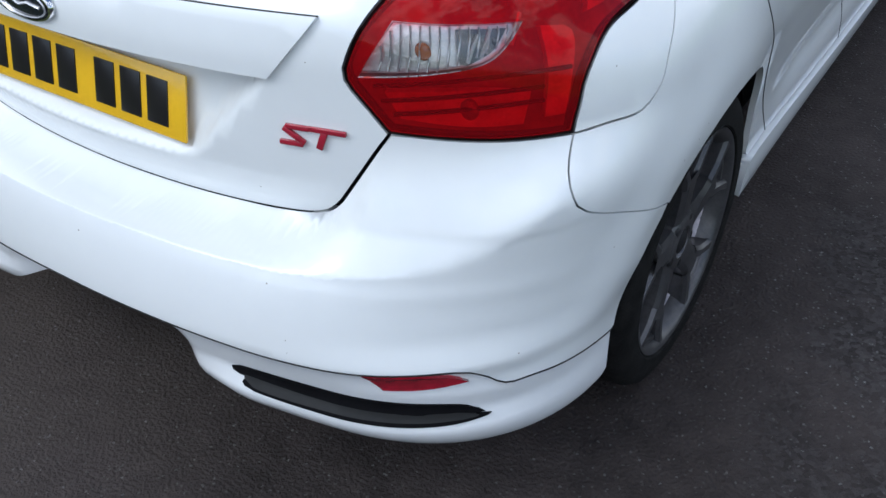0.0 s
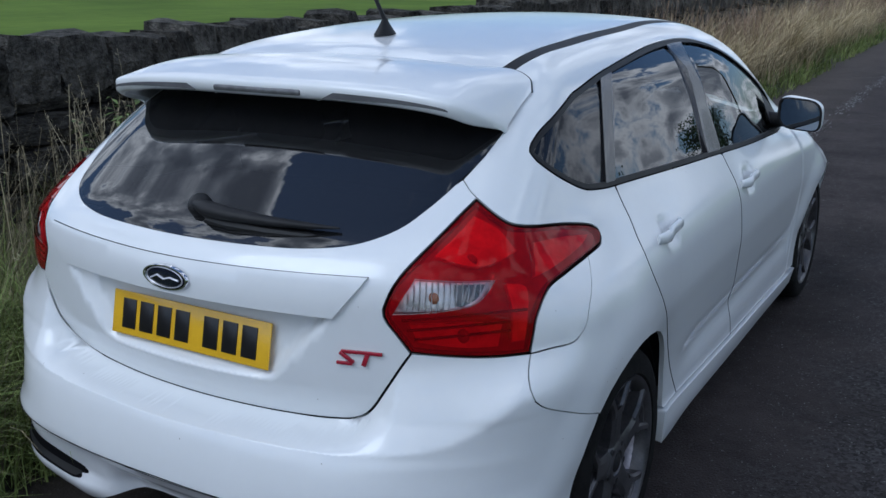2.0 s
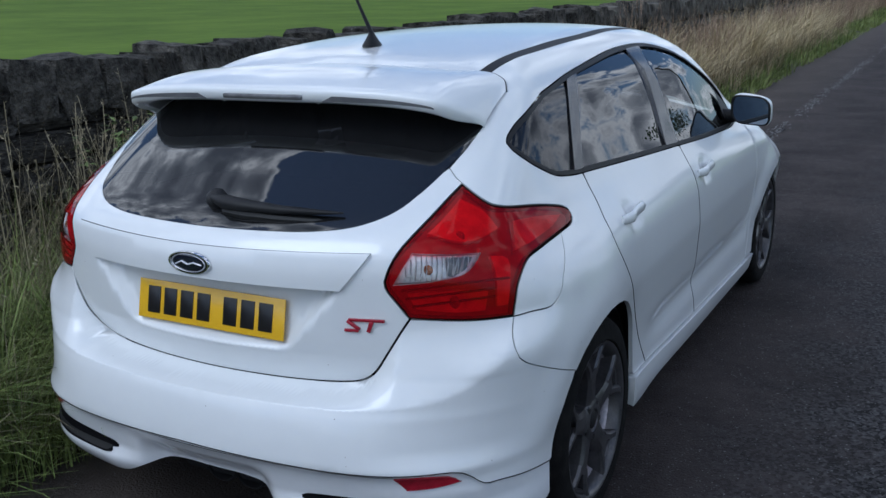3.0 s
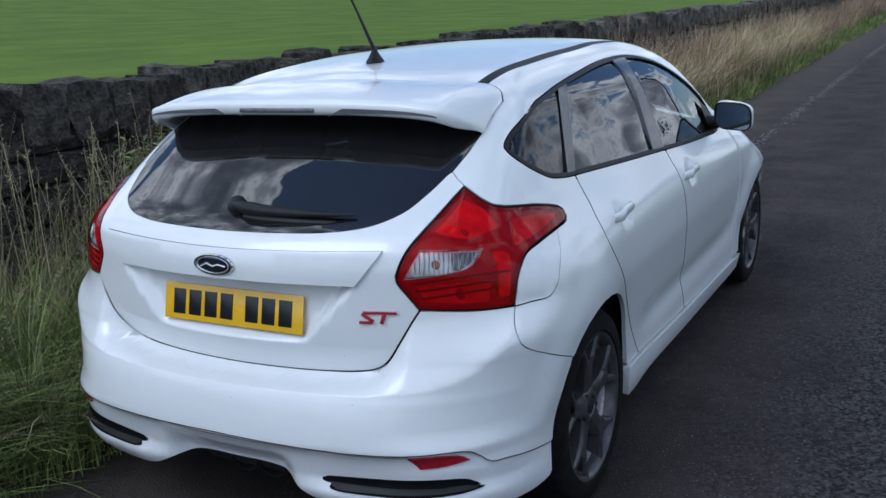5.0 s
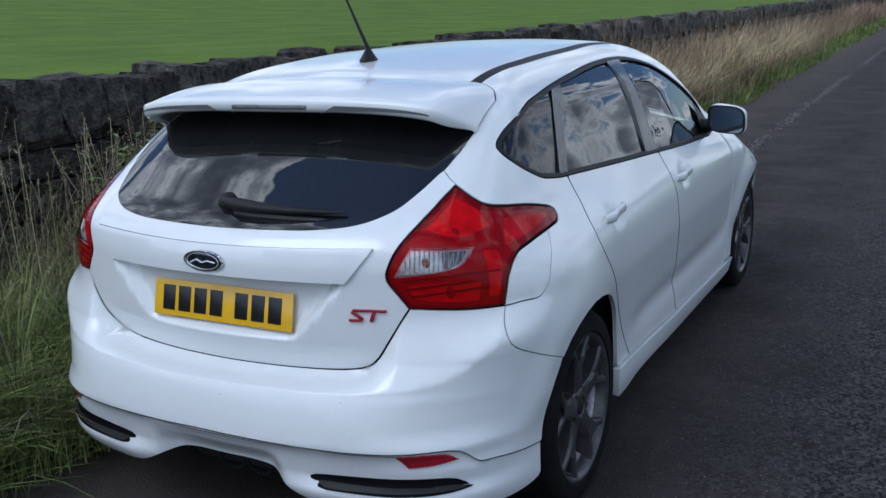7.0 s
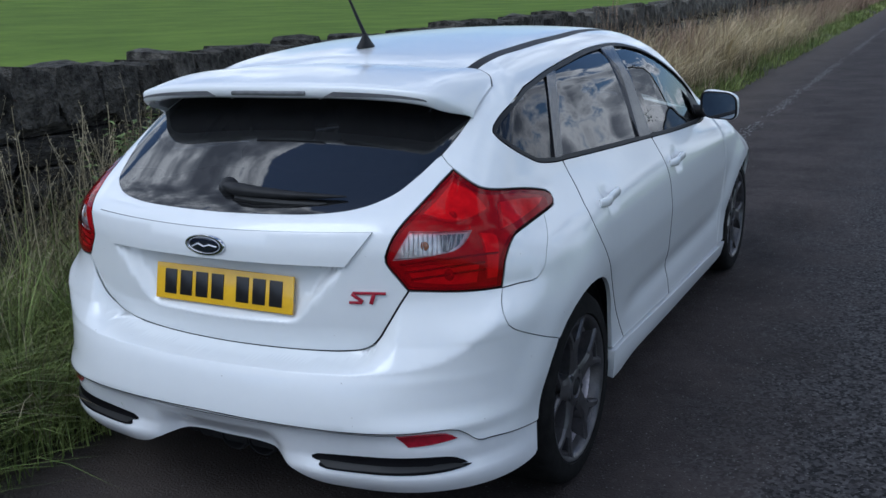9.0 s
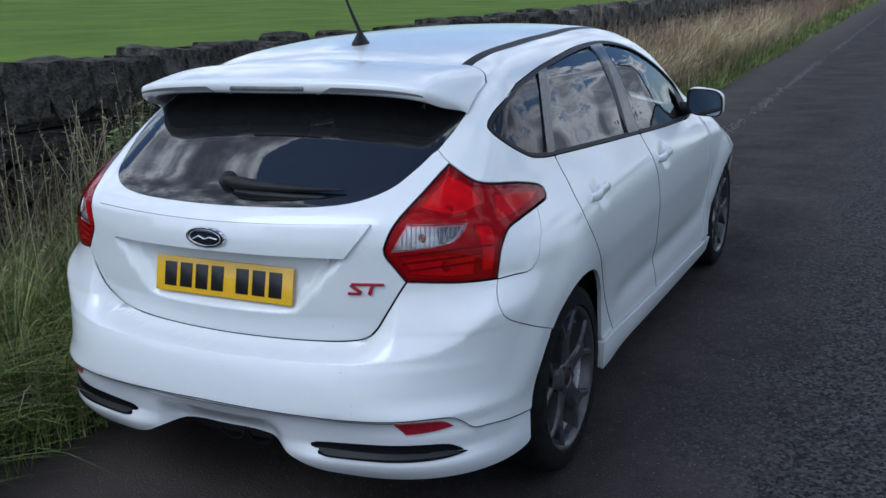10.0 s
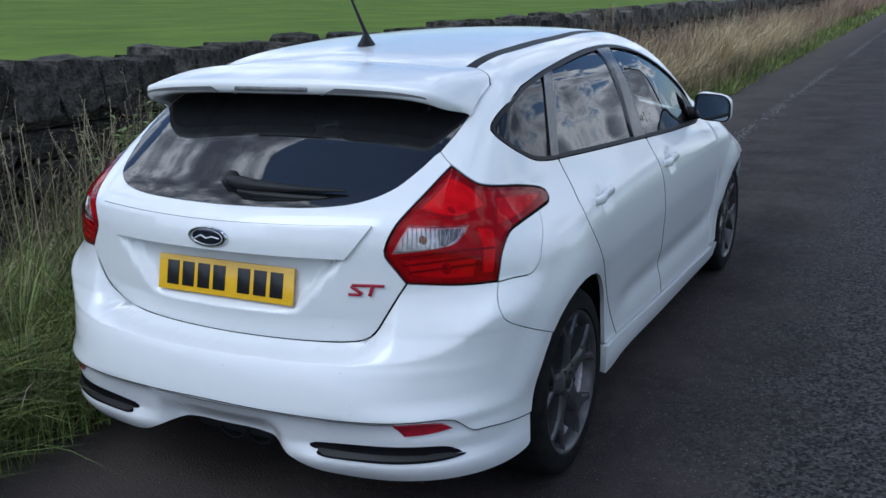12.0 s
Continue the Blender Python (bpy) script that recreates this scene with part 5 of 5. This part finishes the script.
STRAW = material("dry_grass", (0.31, 0.24, 0.13), 0.75, spec=0.2, vary=0.3, scale=2, second=(0.48, 0.40, 0.25), island=0.45)
STONE = material("gritstone", (0.034, 0.032, 0.029), 0.95, spec=0.15, vary=0.5, scale=5.0, second=(0.13, 0.121, 0.104), bump=1.0, bump_scale=16, rand=0.4, deep=0.05)
speckled(STONE, (0.13, 0.13, 0.11), 9.0, 0.22)
HEDGE = material("hedge_leaf", (0.03, 0.06, 0.015), 0.8, vary=0.3, scale=0.6, island=0.3)
LINE = material("worn_line_paint", (0.15, 0.145, 0.14), 0.8, vary=0.3, scale=6)

RISE = curve([(-400, 17.0), (-160, 8.0), (-60, 1.6), (-20, 0.35), (-3, 0.25), (0, 0.0)])


def field_z(x, y):
    return float(RISE(x)) + 0.03 * math.sin(x * 0.31 + 1.7 * math.sin(y * 0.11))


road_ys = [-300, -60, -20, -8, -4, -2, 0, 2, 4, 7, 11, 16, 24, 36, 60, 100, 180, 400, 1500]
strip_mesh("road", [-1.0, 0.0, 1.0, 2.5, 4.5, 5.2], road_ys, lambda x, y: 0.0, ASPHALT, "dark worn asphalt country lane", "road")
strip_mesh("ground", [5.15, 6, 8, 20, 80, 400, 1500], road_ys, lambda x, y: 0.04 if x > 5.2 else -0.02, TURF, "grassy ground across the lane", "ground")
verge_y = [-300, -60, -20, -10] + list(np.arange(-6, 30, 0.4)) + [34, 40, 60, 100, 180, 400]
strip_mesh("verge", [-0.75, -0.9, -1.1, -1.4, -1.8, -2.2, -2.7, -3.3], verge_y,
           lambda x, y: -0.03 + 0.10 * float(step(-x, 0.82, 1.3)) + 0.06 * float(step(-x, 1.4, 2.6)) + 0.025 * noise.noise((x * 2, y * 1.3, 0)) * float(step(-x, 0.8, 1.2)), EARTH, "soil of the grass verge", "verge")
strip_mesh("field", [-2.9, -4, -6, -9, -14, -20, -30, -45, -65, -100, -160, -260, -400, -1500], [-300, -100, -40, -15, 0, 8, 16, 26, 40, 60, 90, 140, 220, 400, 1500], lambda x, y: field_z(x, y), TURF, "bright green grazing field beyond the wall", "field")
bm = bmesh.new()
rng = random.Random(4)
for k in range(3200):
    y = 6.0 + 36 * rng.random() ** 1.15
    if noise.noise((y * 0.55, 3.1, 0)) + 0.5 * noise.noise((y * 1.9, 7.7, 0)) < rng.uniform(-0.45, 0.35):
        continue
    x = -0.03 + 0.006 * (y - 9) + 0.035 + rng.gauss(0, 0.042)
    a, b, t = rng.uniform(0.004, 0.012), rng.uniform(0.012, 0.06), rng.uniform(-0.3, 0.3)
    c = [(math.cos(q) * a, math.sin(q) * b) for q in (0.4, 1.6, 2.6, 3.7, 4.9, 5.8)]
    bm.faces.new([bm.verts.new((x + u * rng.uniform(0.6, 1.2) + v * t * 0.3, y + v * rng.uniform(0.7, 1.2), 0.004)) for u, v in c])
tagged(part("worn_line", bm, LINE, None), "traces of a worn white edge line", "road marking", kind="structure")


def blades(name, spots, mat, label, category, height, width, droop, seed, segs=3):
    """Many bent tapering blades on the ground, in one mesh."""
    r = np.random.RandomState(seed)
    n = len(spots)
    P = np.array(spots)
    h = height * (0.5 + 0.75 * r.rand(n)) * P[:, 3]
    az, lean = r.rand(n) * 2 * math.pi, droop * (0.25 + 0.9 * r.rand(n))
    d = np.stack([np.cos(az), np.sin(az), 0 * az], -1)
    d[:, 0] += 0.3
    if P.shape[1] > 5:
        d = 0.5 * d + np.concatenate([P[:, 4:6], np.zeros((n, 1))], 1)
    s = np.stack([-d[:, 1], d[:, 0], 0 * az], -1)
    w = width * (0.6 + 0.8 * r.rand(n))
    V = []
    for k in range(segs + 1):
        t = k / segs
        c = P[:, :3] + d * (h * lean * t * t)[:, None] + np.array([0, 0, 1.0]) * (h * (t - 0.35 * lean * t * t))[:, None]
        if k < segs:
            V += [c - s * (w * (1 - 0.75 * t) / 2)[:, None], c + s * (w * (1 - 0.75 * t) / 2)[:, None]]
        else:
            V += [c]
    m = 2 * segs + 1
    V = np.stack(V, 1).reshape(-1, 3)
    F = []
    for k in range(segs - 1):
        F.append([2 * k, 2 * k + 1, 2 * k + 3, 2 * k + 2])
    base = np.arange(n) * m
    quads = (base[:, None, None] + np.array(F)[None]).reshape(-1, 4)
    tris = base[:, None] + np.array([2 * segs - 2, 2 * segs - 1, 2 * segs])[None]
    mesh = bpy.data.meshes.new(name)
    mesh.from_pydata(V.tolist(), [], quads.tolist() + tris.tolist())
    mesh.polygons.foreach_set("use_smooth", [True] * len(mesh.polygons))
    return tagged(link(name, mesh, mat), label, category, kind="stuff")


def verge_z(x):
    return -0.02 + 0.10 * float(step(-x, 0.82, 1.3)) + 0.06 * float(step(-x, 1.4, 2.6))


def scatter(n, x0, x1, y0, y1, seed, clump=0.35, power=1.0):
    """Places in clumps, each with a height of its own."""
    r = np.random.RandomState(seed)
    out = []
    centres = [(x0 + (x1 - x0) * r.rand(), y0 + (y1 - y0) * r.rand() ** power, 0.40 + 0.75 * r.rand()) for _ in range(max(1, n // 60))]
    for _ in range(n):
        cx, cy, k = centres[r.randint(len(centres))]
        x, y = cx + clump * r.randn() * 0.5, cy + clump * r.randn() * 0.5
        if min(x0, x1) - 0.06 < x < max(x0, x1) + 0.06:
            out.append((x, y, verge_z(x) - 0.01, k))
    return out


def tufts(count, each, x0, x1, y0, y1, seed):
    """Tussocks: blades that spread outwards from a shared root."""
    r = np.random.RandomState(seed)
    out = []
    for _ in range(count):
        cx, cy, k = x0 + (x1 - x0) * r.rand(), y0 + (y1 - y0) * r.rand() ** 1.3, 0.6 + 0.5 * r.rand()
        for _ in range(each):
            a, q = 2 * math.pi * r.rand(), 0.09 * r.rand()
            x = cx + q * math.cos(a)
            out.append((x, cy + q * math.sin(a), verge_z(x) - 0.01, k, 0.8 * math.cos(a), 0.8 * math.sin(a)))
    return out


blades("verge_grass", scatter(36000, -1.95, -0.95, -3.5, 6.0, 11, 0.26), BLADES, "long green grass on the verge beside the car", "grass", 0.46, 0.0058, 1.2, 1, 4)
blades("arching_grass", tufts(260, 75, -2.0, -1.18, -3.2, 5.5, 31), BLADES, "arching tufts of long green grass", "grass", 0.62, 0.0058, 1.15, 9, 6)
blades("bleached_blades", tufts(130, 36, -2.1, -1.05, -3.0, 6.0, 32), DULL, "bleached blades among the verge grass", "grass", 0.55, 0.005, 1.0, 10, 4)
blades("near_verge_grass", scatter(9000, -2.3, -1.0, -14.0, -3.2, 51, 0.35), BLADES, "long green grass on the verge behind the car", "grass", 0.5, 0.012, 1.0, 21, 4)
blades("wall_grass", scatter(7000, -2.5, -1.9, -3.5, 6.0, 16), BLADES, "thin grass at the foot of the wall", "grass", 0.50, 0.007, 0.7, 7, 4)
blades("low_grass", scatter(20000, -1.75, -0.93, 6.0, 40.0, 12, 0.4, 1.7), BLADES, "short green grass along the road's edge", "grass", 0.24, 0.012, 0.8, 2)
blades("far_low_grass", scatter(14000, -1.75, -0.95, 36.0, 240.0, 41, 1.0, 1.7), BLADES, "green grass along the road far ahead", "grass", 0.30, 0.04, 0.7, 11)


def stalks(name, spots, mat, label, category, seed, tall=1.0):
    """Thin seeding stems, each with a loose head of short husks."""
    r = random.Random(seed)
    V, F = [], []
    for x, y, z, k in spots:
        h = (0.45 + 0.5 * r.random()) * k * tall
        a, lean = r.uniform(0, 6.28), r.uniform(0.05, 0.30) + (0.35 if r.random() < 0.25 else 0.0)
        d = Vector((math.cos(a) + 0.3, math.sin(a), 0))
        line = [Vector((x, y, z)) + d * (h * lean * t * t) + Vector((0, 0, h * (t - 0.2 * lean * t * t))) for t in (0, 0.35, 0.7, 1.0)]
        side = Vector((-d.y, d.x, 0)).normalized() * 0.0016
        b = len(V)
        for p in line:
            V += [tuple(p - side), tuple(p + side)]
        F += [(b + 2 * i, b + 2 * i + 1, b + 2 * i + 3, b + 2 * i + 2) for i in range(3)]
        for _ in range(r.randrange(9, 20)):
            t = r.uniform(0.80, 1.0)
            c = line[2].lerp(line[3], (t - 0.7) / 0.3)
            o = Vector((r.uniform(-1, 1), r.uniform(-1, 1), r.uniform(0.2, 1.6))).normalized() * r.uniform(0.010, 0.034)
            s2 = o.cross(Vector((r.random(), r.random(), 0.3))).normalized() * 0.0030
            b = len(V)
            V += [tuple(c), tuple(c + o * 0.5 + s2), tuple(c + o), tuple(c + o * 0.5 - s2)]
            F.append((b, b + 1, b + 2, b + 3))
    mesh = bpy.data.meshes.new(name)
    mesh.from_pydata(V, [], F)
    return tagged(link(name, mesh, mat), label, category, kind="stuff")


blades("tall_dead_grass", scatter(5200, -2.3, -1.35, 0.9, 5.0, 62, 0.30), DULL, "tall matted dead grass beside the wall", "grass", 0.86, 0.0042, 0.9, 24, 5)
blades("tall_green_grass", scatter(2600, -2.3, -1.3, 0.8, 5.0, 63, 0.30), BLADES, "tall green grass among the dead stems", "grass", 0.80, 0.0045, 0.9, 25, 5)
stalks("brown_stalks", scatter(170, -2.4, -1.5, 0.0, 5.0, 61, 0.6), DULL, "brown dead stems against the wall", "grass", 23, 1.3)
stalks("seed_stalks", scatter(760, -2.45, -1.3, -0.4, 6.5, 13, 0.45), DULL, "dry seeding grass stalks against the wall", "grass", 3)
blades("straw_tufts", scatter(9000, -2.35, -1.2, -0.5, 6.5, 18, 0.3), DULL, "tufts of dead straw among the verge grass", "grass", 0.56, 0.004, 1.1, 8, 4)
blades("dry_grass", scatter(10000, -2.5, -1.45, 6.0, 40.0, 14, 0.35, 1.6), STRAW, "tall bleached dry grass along the wall", "grass", 0.92, 0.010, 0.6, 4)
blades("russet_grass", scatter(13000, -2.5, -1.6, 7.0, 46.0, 42, 0.4, 1.4), RUSSET, "tall russet seeding grass along the wall", "grass", 0.95, 0.012, 0.45, 12)
blades("leaning_tufts", tufts(75, 130, -2.2, -1.4, 6.8, 28.0, 43), PALE, "pale tufts of dry grass leaning over the verge", "grass", 1.05, 0.007, 1.0, 13, 6)
stalks("tall_stalks", scatter(900, -2.5, -1.5, 6.0, 24.0, 45, 0.5, 1.3), RUSSET, "tall seeding stalks along the wall", "grass", 17, 1.45)
blades("far_dry_grass", scatter(14000, -2.5, -1.6, 38.0, 240.0, 44, 1.0, 1.7), RUSSET, "dry grass along the wall far ahead", "grass", 1.0, 0.04, 0.5, 14)
blades("dry_fringe", scatter(5000, -1.7, -1.15, 6.0, 26.0, 15, 0.4, 1.4), STRAW, "bleached grass leaning over the verge", "grass", 0.55, 0.010, 0.8, 5)

def weed(x, y, h, seed):
    """A leafy weed: a few branching stems with pointed leaves up them."""
    r = random.Random(seed)
    w = thing("weed", "tall leafy green weed growing against the wall", "weed", (x, y, verge_z(x)), "weeds on the verge")
    stems, V, F = bmesh.new(), [], []
    for _ in range(7):
        a, lean = r.uniform(0, 6.28), r.uniform(0.06, 0.24)
        top = Vector((math.cos(a) * lean * h, math.sin(a) * lean * h, h * r.uniform(0.75, 1.0)))
        line = [top * t + Vector((0, 0, 0.08 * h * math.sin(math.pi * t))) for t in (0, 0.35, 0.7, 1.0)]
        tube(stems, line, [0.005, 0.004, 0.003, 0.0015], 5)
        for k in range(48):
            t = 0.25 + 0.75 * k / 47
            c = top * t + Vector((0, 0, 0.08 * h * math.sin(math.pi * t)))
            q = r.uniform(0, 6.28)
            d = Vector((math.cos(q), math.sin(q), r.uniform(-0.3, 0.6))).normalized() * r.uniform(0.04, 0.095) * (1.15 - 0.5 * t)
            n = d.cross(Vector((0, 0, 1))).normalized() * d.length * 0.22
            b = len(V)
            V += [tuple(c), tuple(c + d * 0.45 + n), tuple(c + d + Vector((0, 0, -0.012))), tuple(c + d * 0.45 - n)]
            F.append((b, b + 1, b + 2, b + 3))
    part("stem", stems, STRAW, w)
    mesh = bpy.data.meshes.new("foliage")
    mesh.from_pydata(V, [], F)
    link("foliage", mesh, WEED_LEAF, w)


WEED_LEAF = material("weed_leaf", (0.085, 0.135, 0.035), 0.6, spec=0.3, vary=0.3, scale=6, second=(0.17, 0.215, 0.07), island=0.35)
for k, (x, y, h) in enumerate(((-1.85, 1.55, 1.0), (-2.05, 1.85, 1.02), (-1.7, 1.3, 0.72), (-2.2, 0.85, 0.60), (-1.9, 2.2, 0.95), (-2.15, 3.1, 0.95), (-1.6, 0.45, 0.42))):
    weed(x, y, h, 80 + k)

# dry stone wall
WALL_X, WALL_TOP = -2.62, 1.27
wall = thing("wall_field", "dark dry stone wall with upright coping stones", "wall", kind="structure")


def stone_mesh(seed):
    r = random.Random(seed)
    bm = bmesh.new()
    bmesh.ops.create_cube(bm, size=1.0)
    bmesh.ops.subdivide_edges(bm, edges=bm.edges[:], cuts=1, use_grid_fill=True)
    for v in bm.verts:
        c = v.co.copy()
        near = sum(abs(q) > 0.4 for q in c)
        c *= {3: 0.90, 2: 0.98}.get(near, 1.03)
        v.co = c + 0.11 * noise.noise_vector(c * 1.9 + Vector((seed * 7.3, 0, 0))) + Vector((r.uniform(-0.03, 0.03), r.uniform(-0.03, 0.03), r.uniform(-0.03, 0.03)))
    mesh = bpy.data.meshes.new("stone")
    bm.to_mesh(mesh)
    bm.free()
    mesh.materials.append(STONE)
    return mesh


stones = [stone_mesh(k) for k in range(14)]
rng = random.Random(8)
laid = []
y0, y1 = -16.0, 110.0
z = 0.10
while z < 0.98:
    h = rng.uniform(0.11, 0.22) * (1 if z < 0.7 else 0.85)
    y = y0 + rng.uniform(0, 0.3)
    while y < y1:
        far = y > 14
        w = rng.uniform(0.20, 0.60) * (1.6 if far else 1.0) * (1.8 if y > 40 else 1.0)
        laid.append((WALL_X - 0.17 + rng.uniform(-0.03, 0.03) - 0.10 * z, y + w / 2, z + h / 2, 0.36, w * 0.97, h * 0.95, rng.uniform(-3, 3)))
        y += w
    z += h
y = y0
while y < y1:
    w = rng.uniform(0.14, 0.34) * (1.5 if y > 14 else 1) * (1.8 if y > 40 else 1.0)
    h = rng.uniform(0.27, 0.37)
    laid.append((WALL_X - 0.27, y + w / 2, 0.96 + h / 2, 0.46, w * 0.94, h, rng.uniform(-7, 7)))
    y += w
laid.sort(key=lambda s: abs(s[1] - 2.8))
for x, y, z, a, b, c, t in laid[:300]:
    ob = new("stone", stones[rng.randrange(14)])
    ob.parent = wall
    ob.matrix_basis = Matrix.Translation((x, y, z)) @ Matrix.Rotation(radians(t), 4, "X") @ Matrix.Diagonal((a, b, c, 1))
V, F, M = [], [], []
pool = [([v.co.copy() for v in s.vertices], [list(p.vertices) for p in s.polygons]) for s in stones]
for x, y, z, a, b, c, t in laid[300:]:
    vs, fs = pool[rng.randrange(14)]
    m = Matrix.Translation((x, y, z)) @ Matrix.Rotation(radians(t), 4, "X") @ Matrix.Diagonal((a, b, c, 1))
    k = len(V)
    V += [tuple(m @ v) for v in vs]
    F += [[i + k for i in f] for f in fs]
mesh = bpy.data.meshes.new("far_stones")
mesh.from_pydata(V, [], F)
tagged(link("far_stones", mesh, STONE, wall), kind="stuff")
bm = bmesh.new()
box(bm, (0.22, y1 - y0, 0.95), (WALL_X - 0.27, (y0 + y1) / 2, 0.55))
box(bm, (0.4, 400, 1.2), (WALL_X - 0.27, y1 + 200, 0.6))
box(bm, (0.4, 200, 1.2), (WALL_X - 0.27, y0 - 100, 0.6))
part("wall_core", bm, DARK, wall)

# far hedge on the field's rise
r = np.random.RandomState(21)
spots = [(-170 + 3 * r.randn(), -100 + 500 * r.rand(), field_z(-170, 0) - 0.3, 0.7 + 0.6 * r.rand()) for _ in range(9000)]
blades("far_hedge", spots, HEDGE, "dark hedgerow at the far edge of the field", "hedge", 3.2, 1.1, 0.5, 6)


# utility pole and roadside tree ahead, seen in the side windows
WOOD = material("weathered_pole_wood", (0.07, 0.055, 0.04), 0.9, vary=0.3, scale=4, bump=0.5, bump_scale=30)
LEAF = material("tree_leaf", (0.035, 0.07, 0.016), 0.7, spec=0.2, vary=0.3, scale=1.0, second=(0.06, 0.10, 0.025), island=0.35)
pole = thing("utility_pole", "weathered wooden utility pole with a crossarm across the lane", "pole", (6.7, 31.0, 0.0))
bm = bmesh.new()
tube(bm, [(0, 0, 0), (0, 0, 3), (0, 0, 6), (0.02, 0, 8.6)], [0.22, 0.20, 0.18, 0.16], 14)
part("post", bm, WOOD, pole)
bm = bmesh.new()
box(bm, (1.5, 0.10, 0.12), (0.02, -0.12, 8.2), 0.01)
part("crossarm", bm, WOOD, pole)
for x in (-0.65, 0.0, 0.65):
    bm = bmesh.new()
    lathe(bm, [(0.02, 0.0), (0.03, 0.06), (0.055, 0.09), (0.03, 0.13), (0.045, 0.16), (0.001, 0.19)], 12, "z")
    bmesh.ops.translate(bm, vec=(x, -0.12, 8.26), verts=bm.verts)
    part("insulator", bm, BLACK, pole)
tree = thing("tree", "broad green roadside tree with an uneven crown", "tree", (13.6, 38.0, 0.0))
r = random.Random(33)
bm = bmesh.new()
tube(bm, [(0, 0, 0), (0.1, 0.05, 1.2), (0.05, 0.1, 2.4), (0.2, 0.0, 3.6)], [0.30, 0.22, 0.17, 0.10], 12)
tips = []
for k in range(9):
    a, h = 2 * math.pi * k / 9 + r.uniform(-0.3, 0.3), r.uniform(1.6, 3.2)
    e = Vector((math.cos(a) * r.uniform(1.2, 2.3), math.sin(a) * r.uniform(1.2, 2.3), h + r.uniform(1.0, 2.4)))
    tube(bm, [(0.08, 0.05, h), e * 0.5 + Vector((0, 0, h * 0.35)), e], [0.09, 0.05, 0.02], 7)
    tips.append(e)
part("trunk", bm, WOOD, tree)
V, F = [], []
for _ in range(7000):
    c = tips[r.randrange(9)].lerp(Vector((0.1, 0.05, 3.4)), r.random() * 0.7) + Vector((r.gauss(0, 0.4), r.gauss(0, 0.4), r.gauss(0.1, 0.35)))
    u = Vector((r.uniform(-1, 1), r.uniform(-1, 1), r.uniform(-1, 1))).normalized() * 0.07
    v = u.cross(Vector((r.random(), r.random(), r.random()))).normalized() * 0.045
    b = len(V)
    V += [tuple(c - u), tuple(c + v), tuple(c + u), tuple(c - v)]
    F.append((b, b + 1, b + 2, b + 3))
mesh = bpy.data.meshes.new("crown")
mesh.from_pydata(V, [], F)
link("crown", mesh, LEAF, tree)
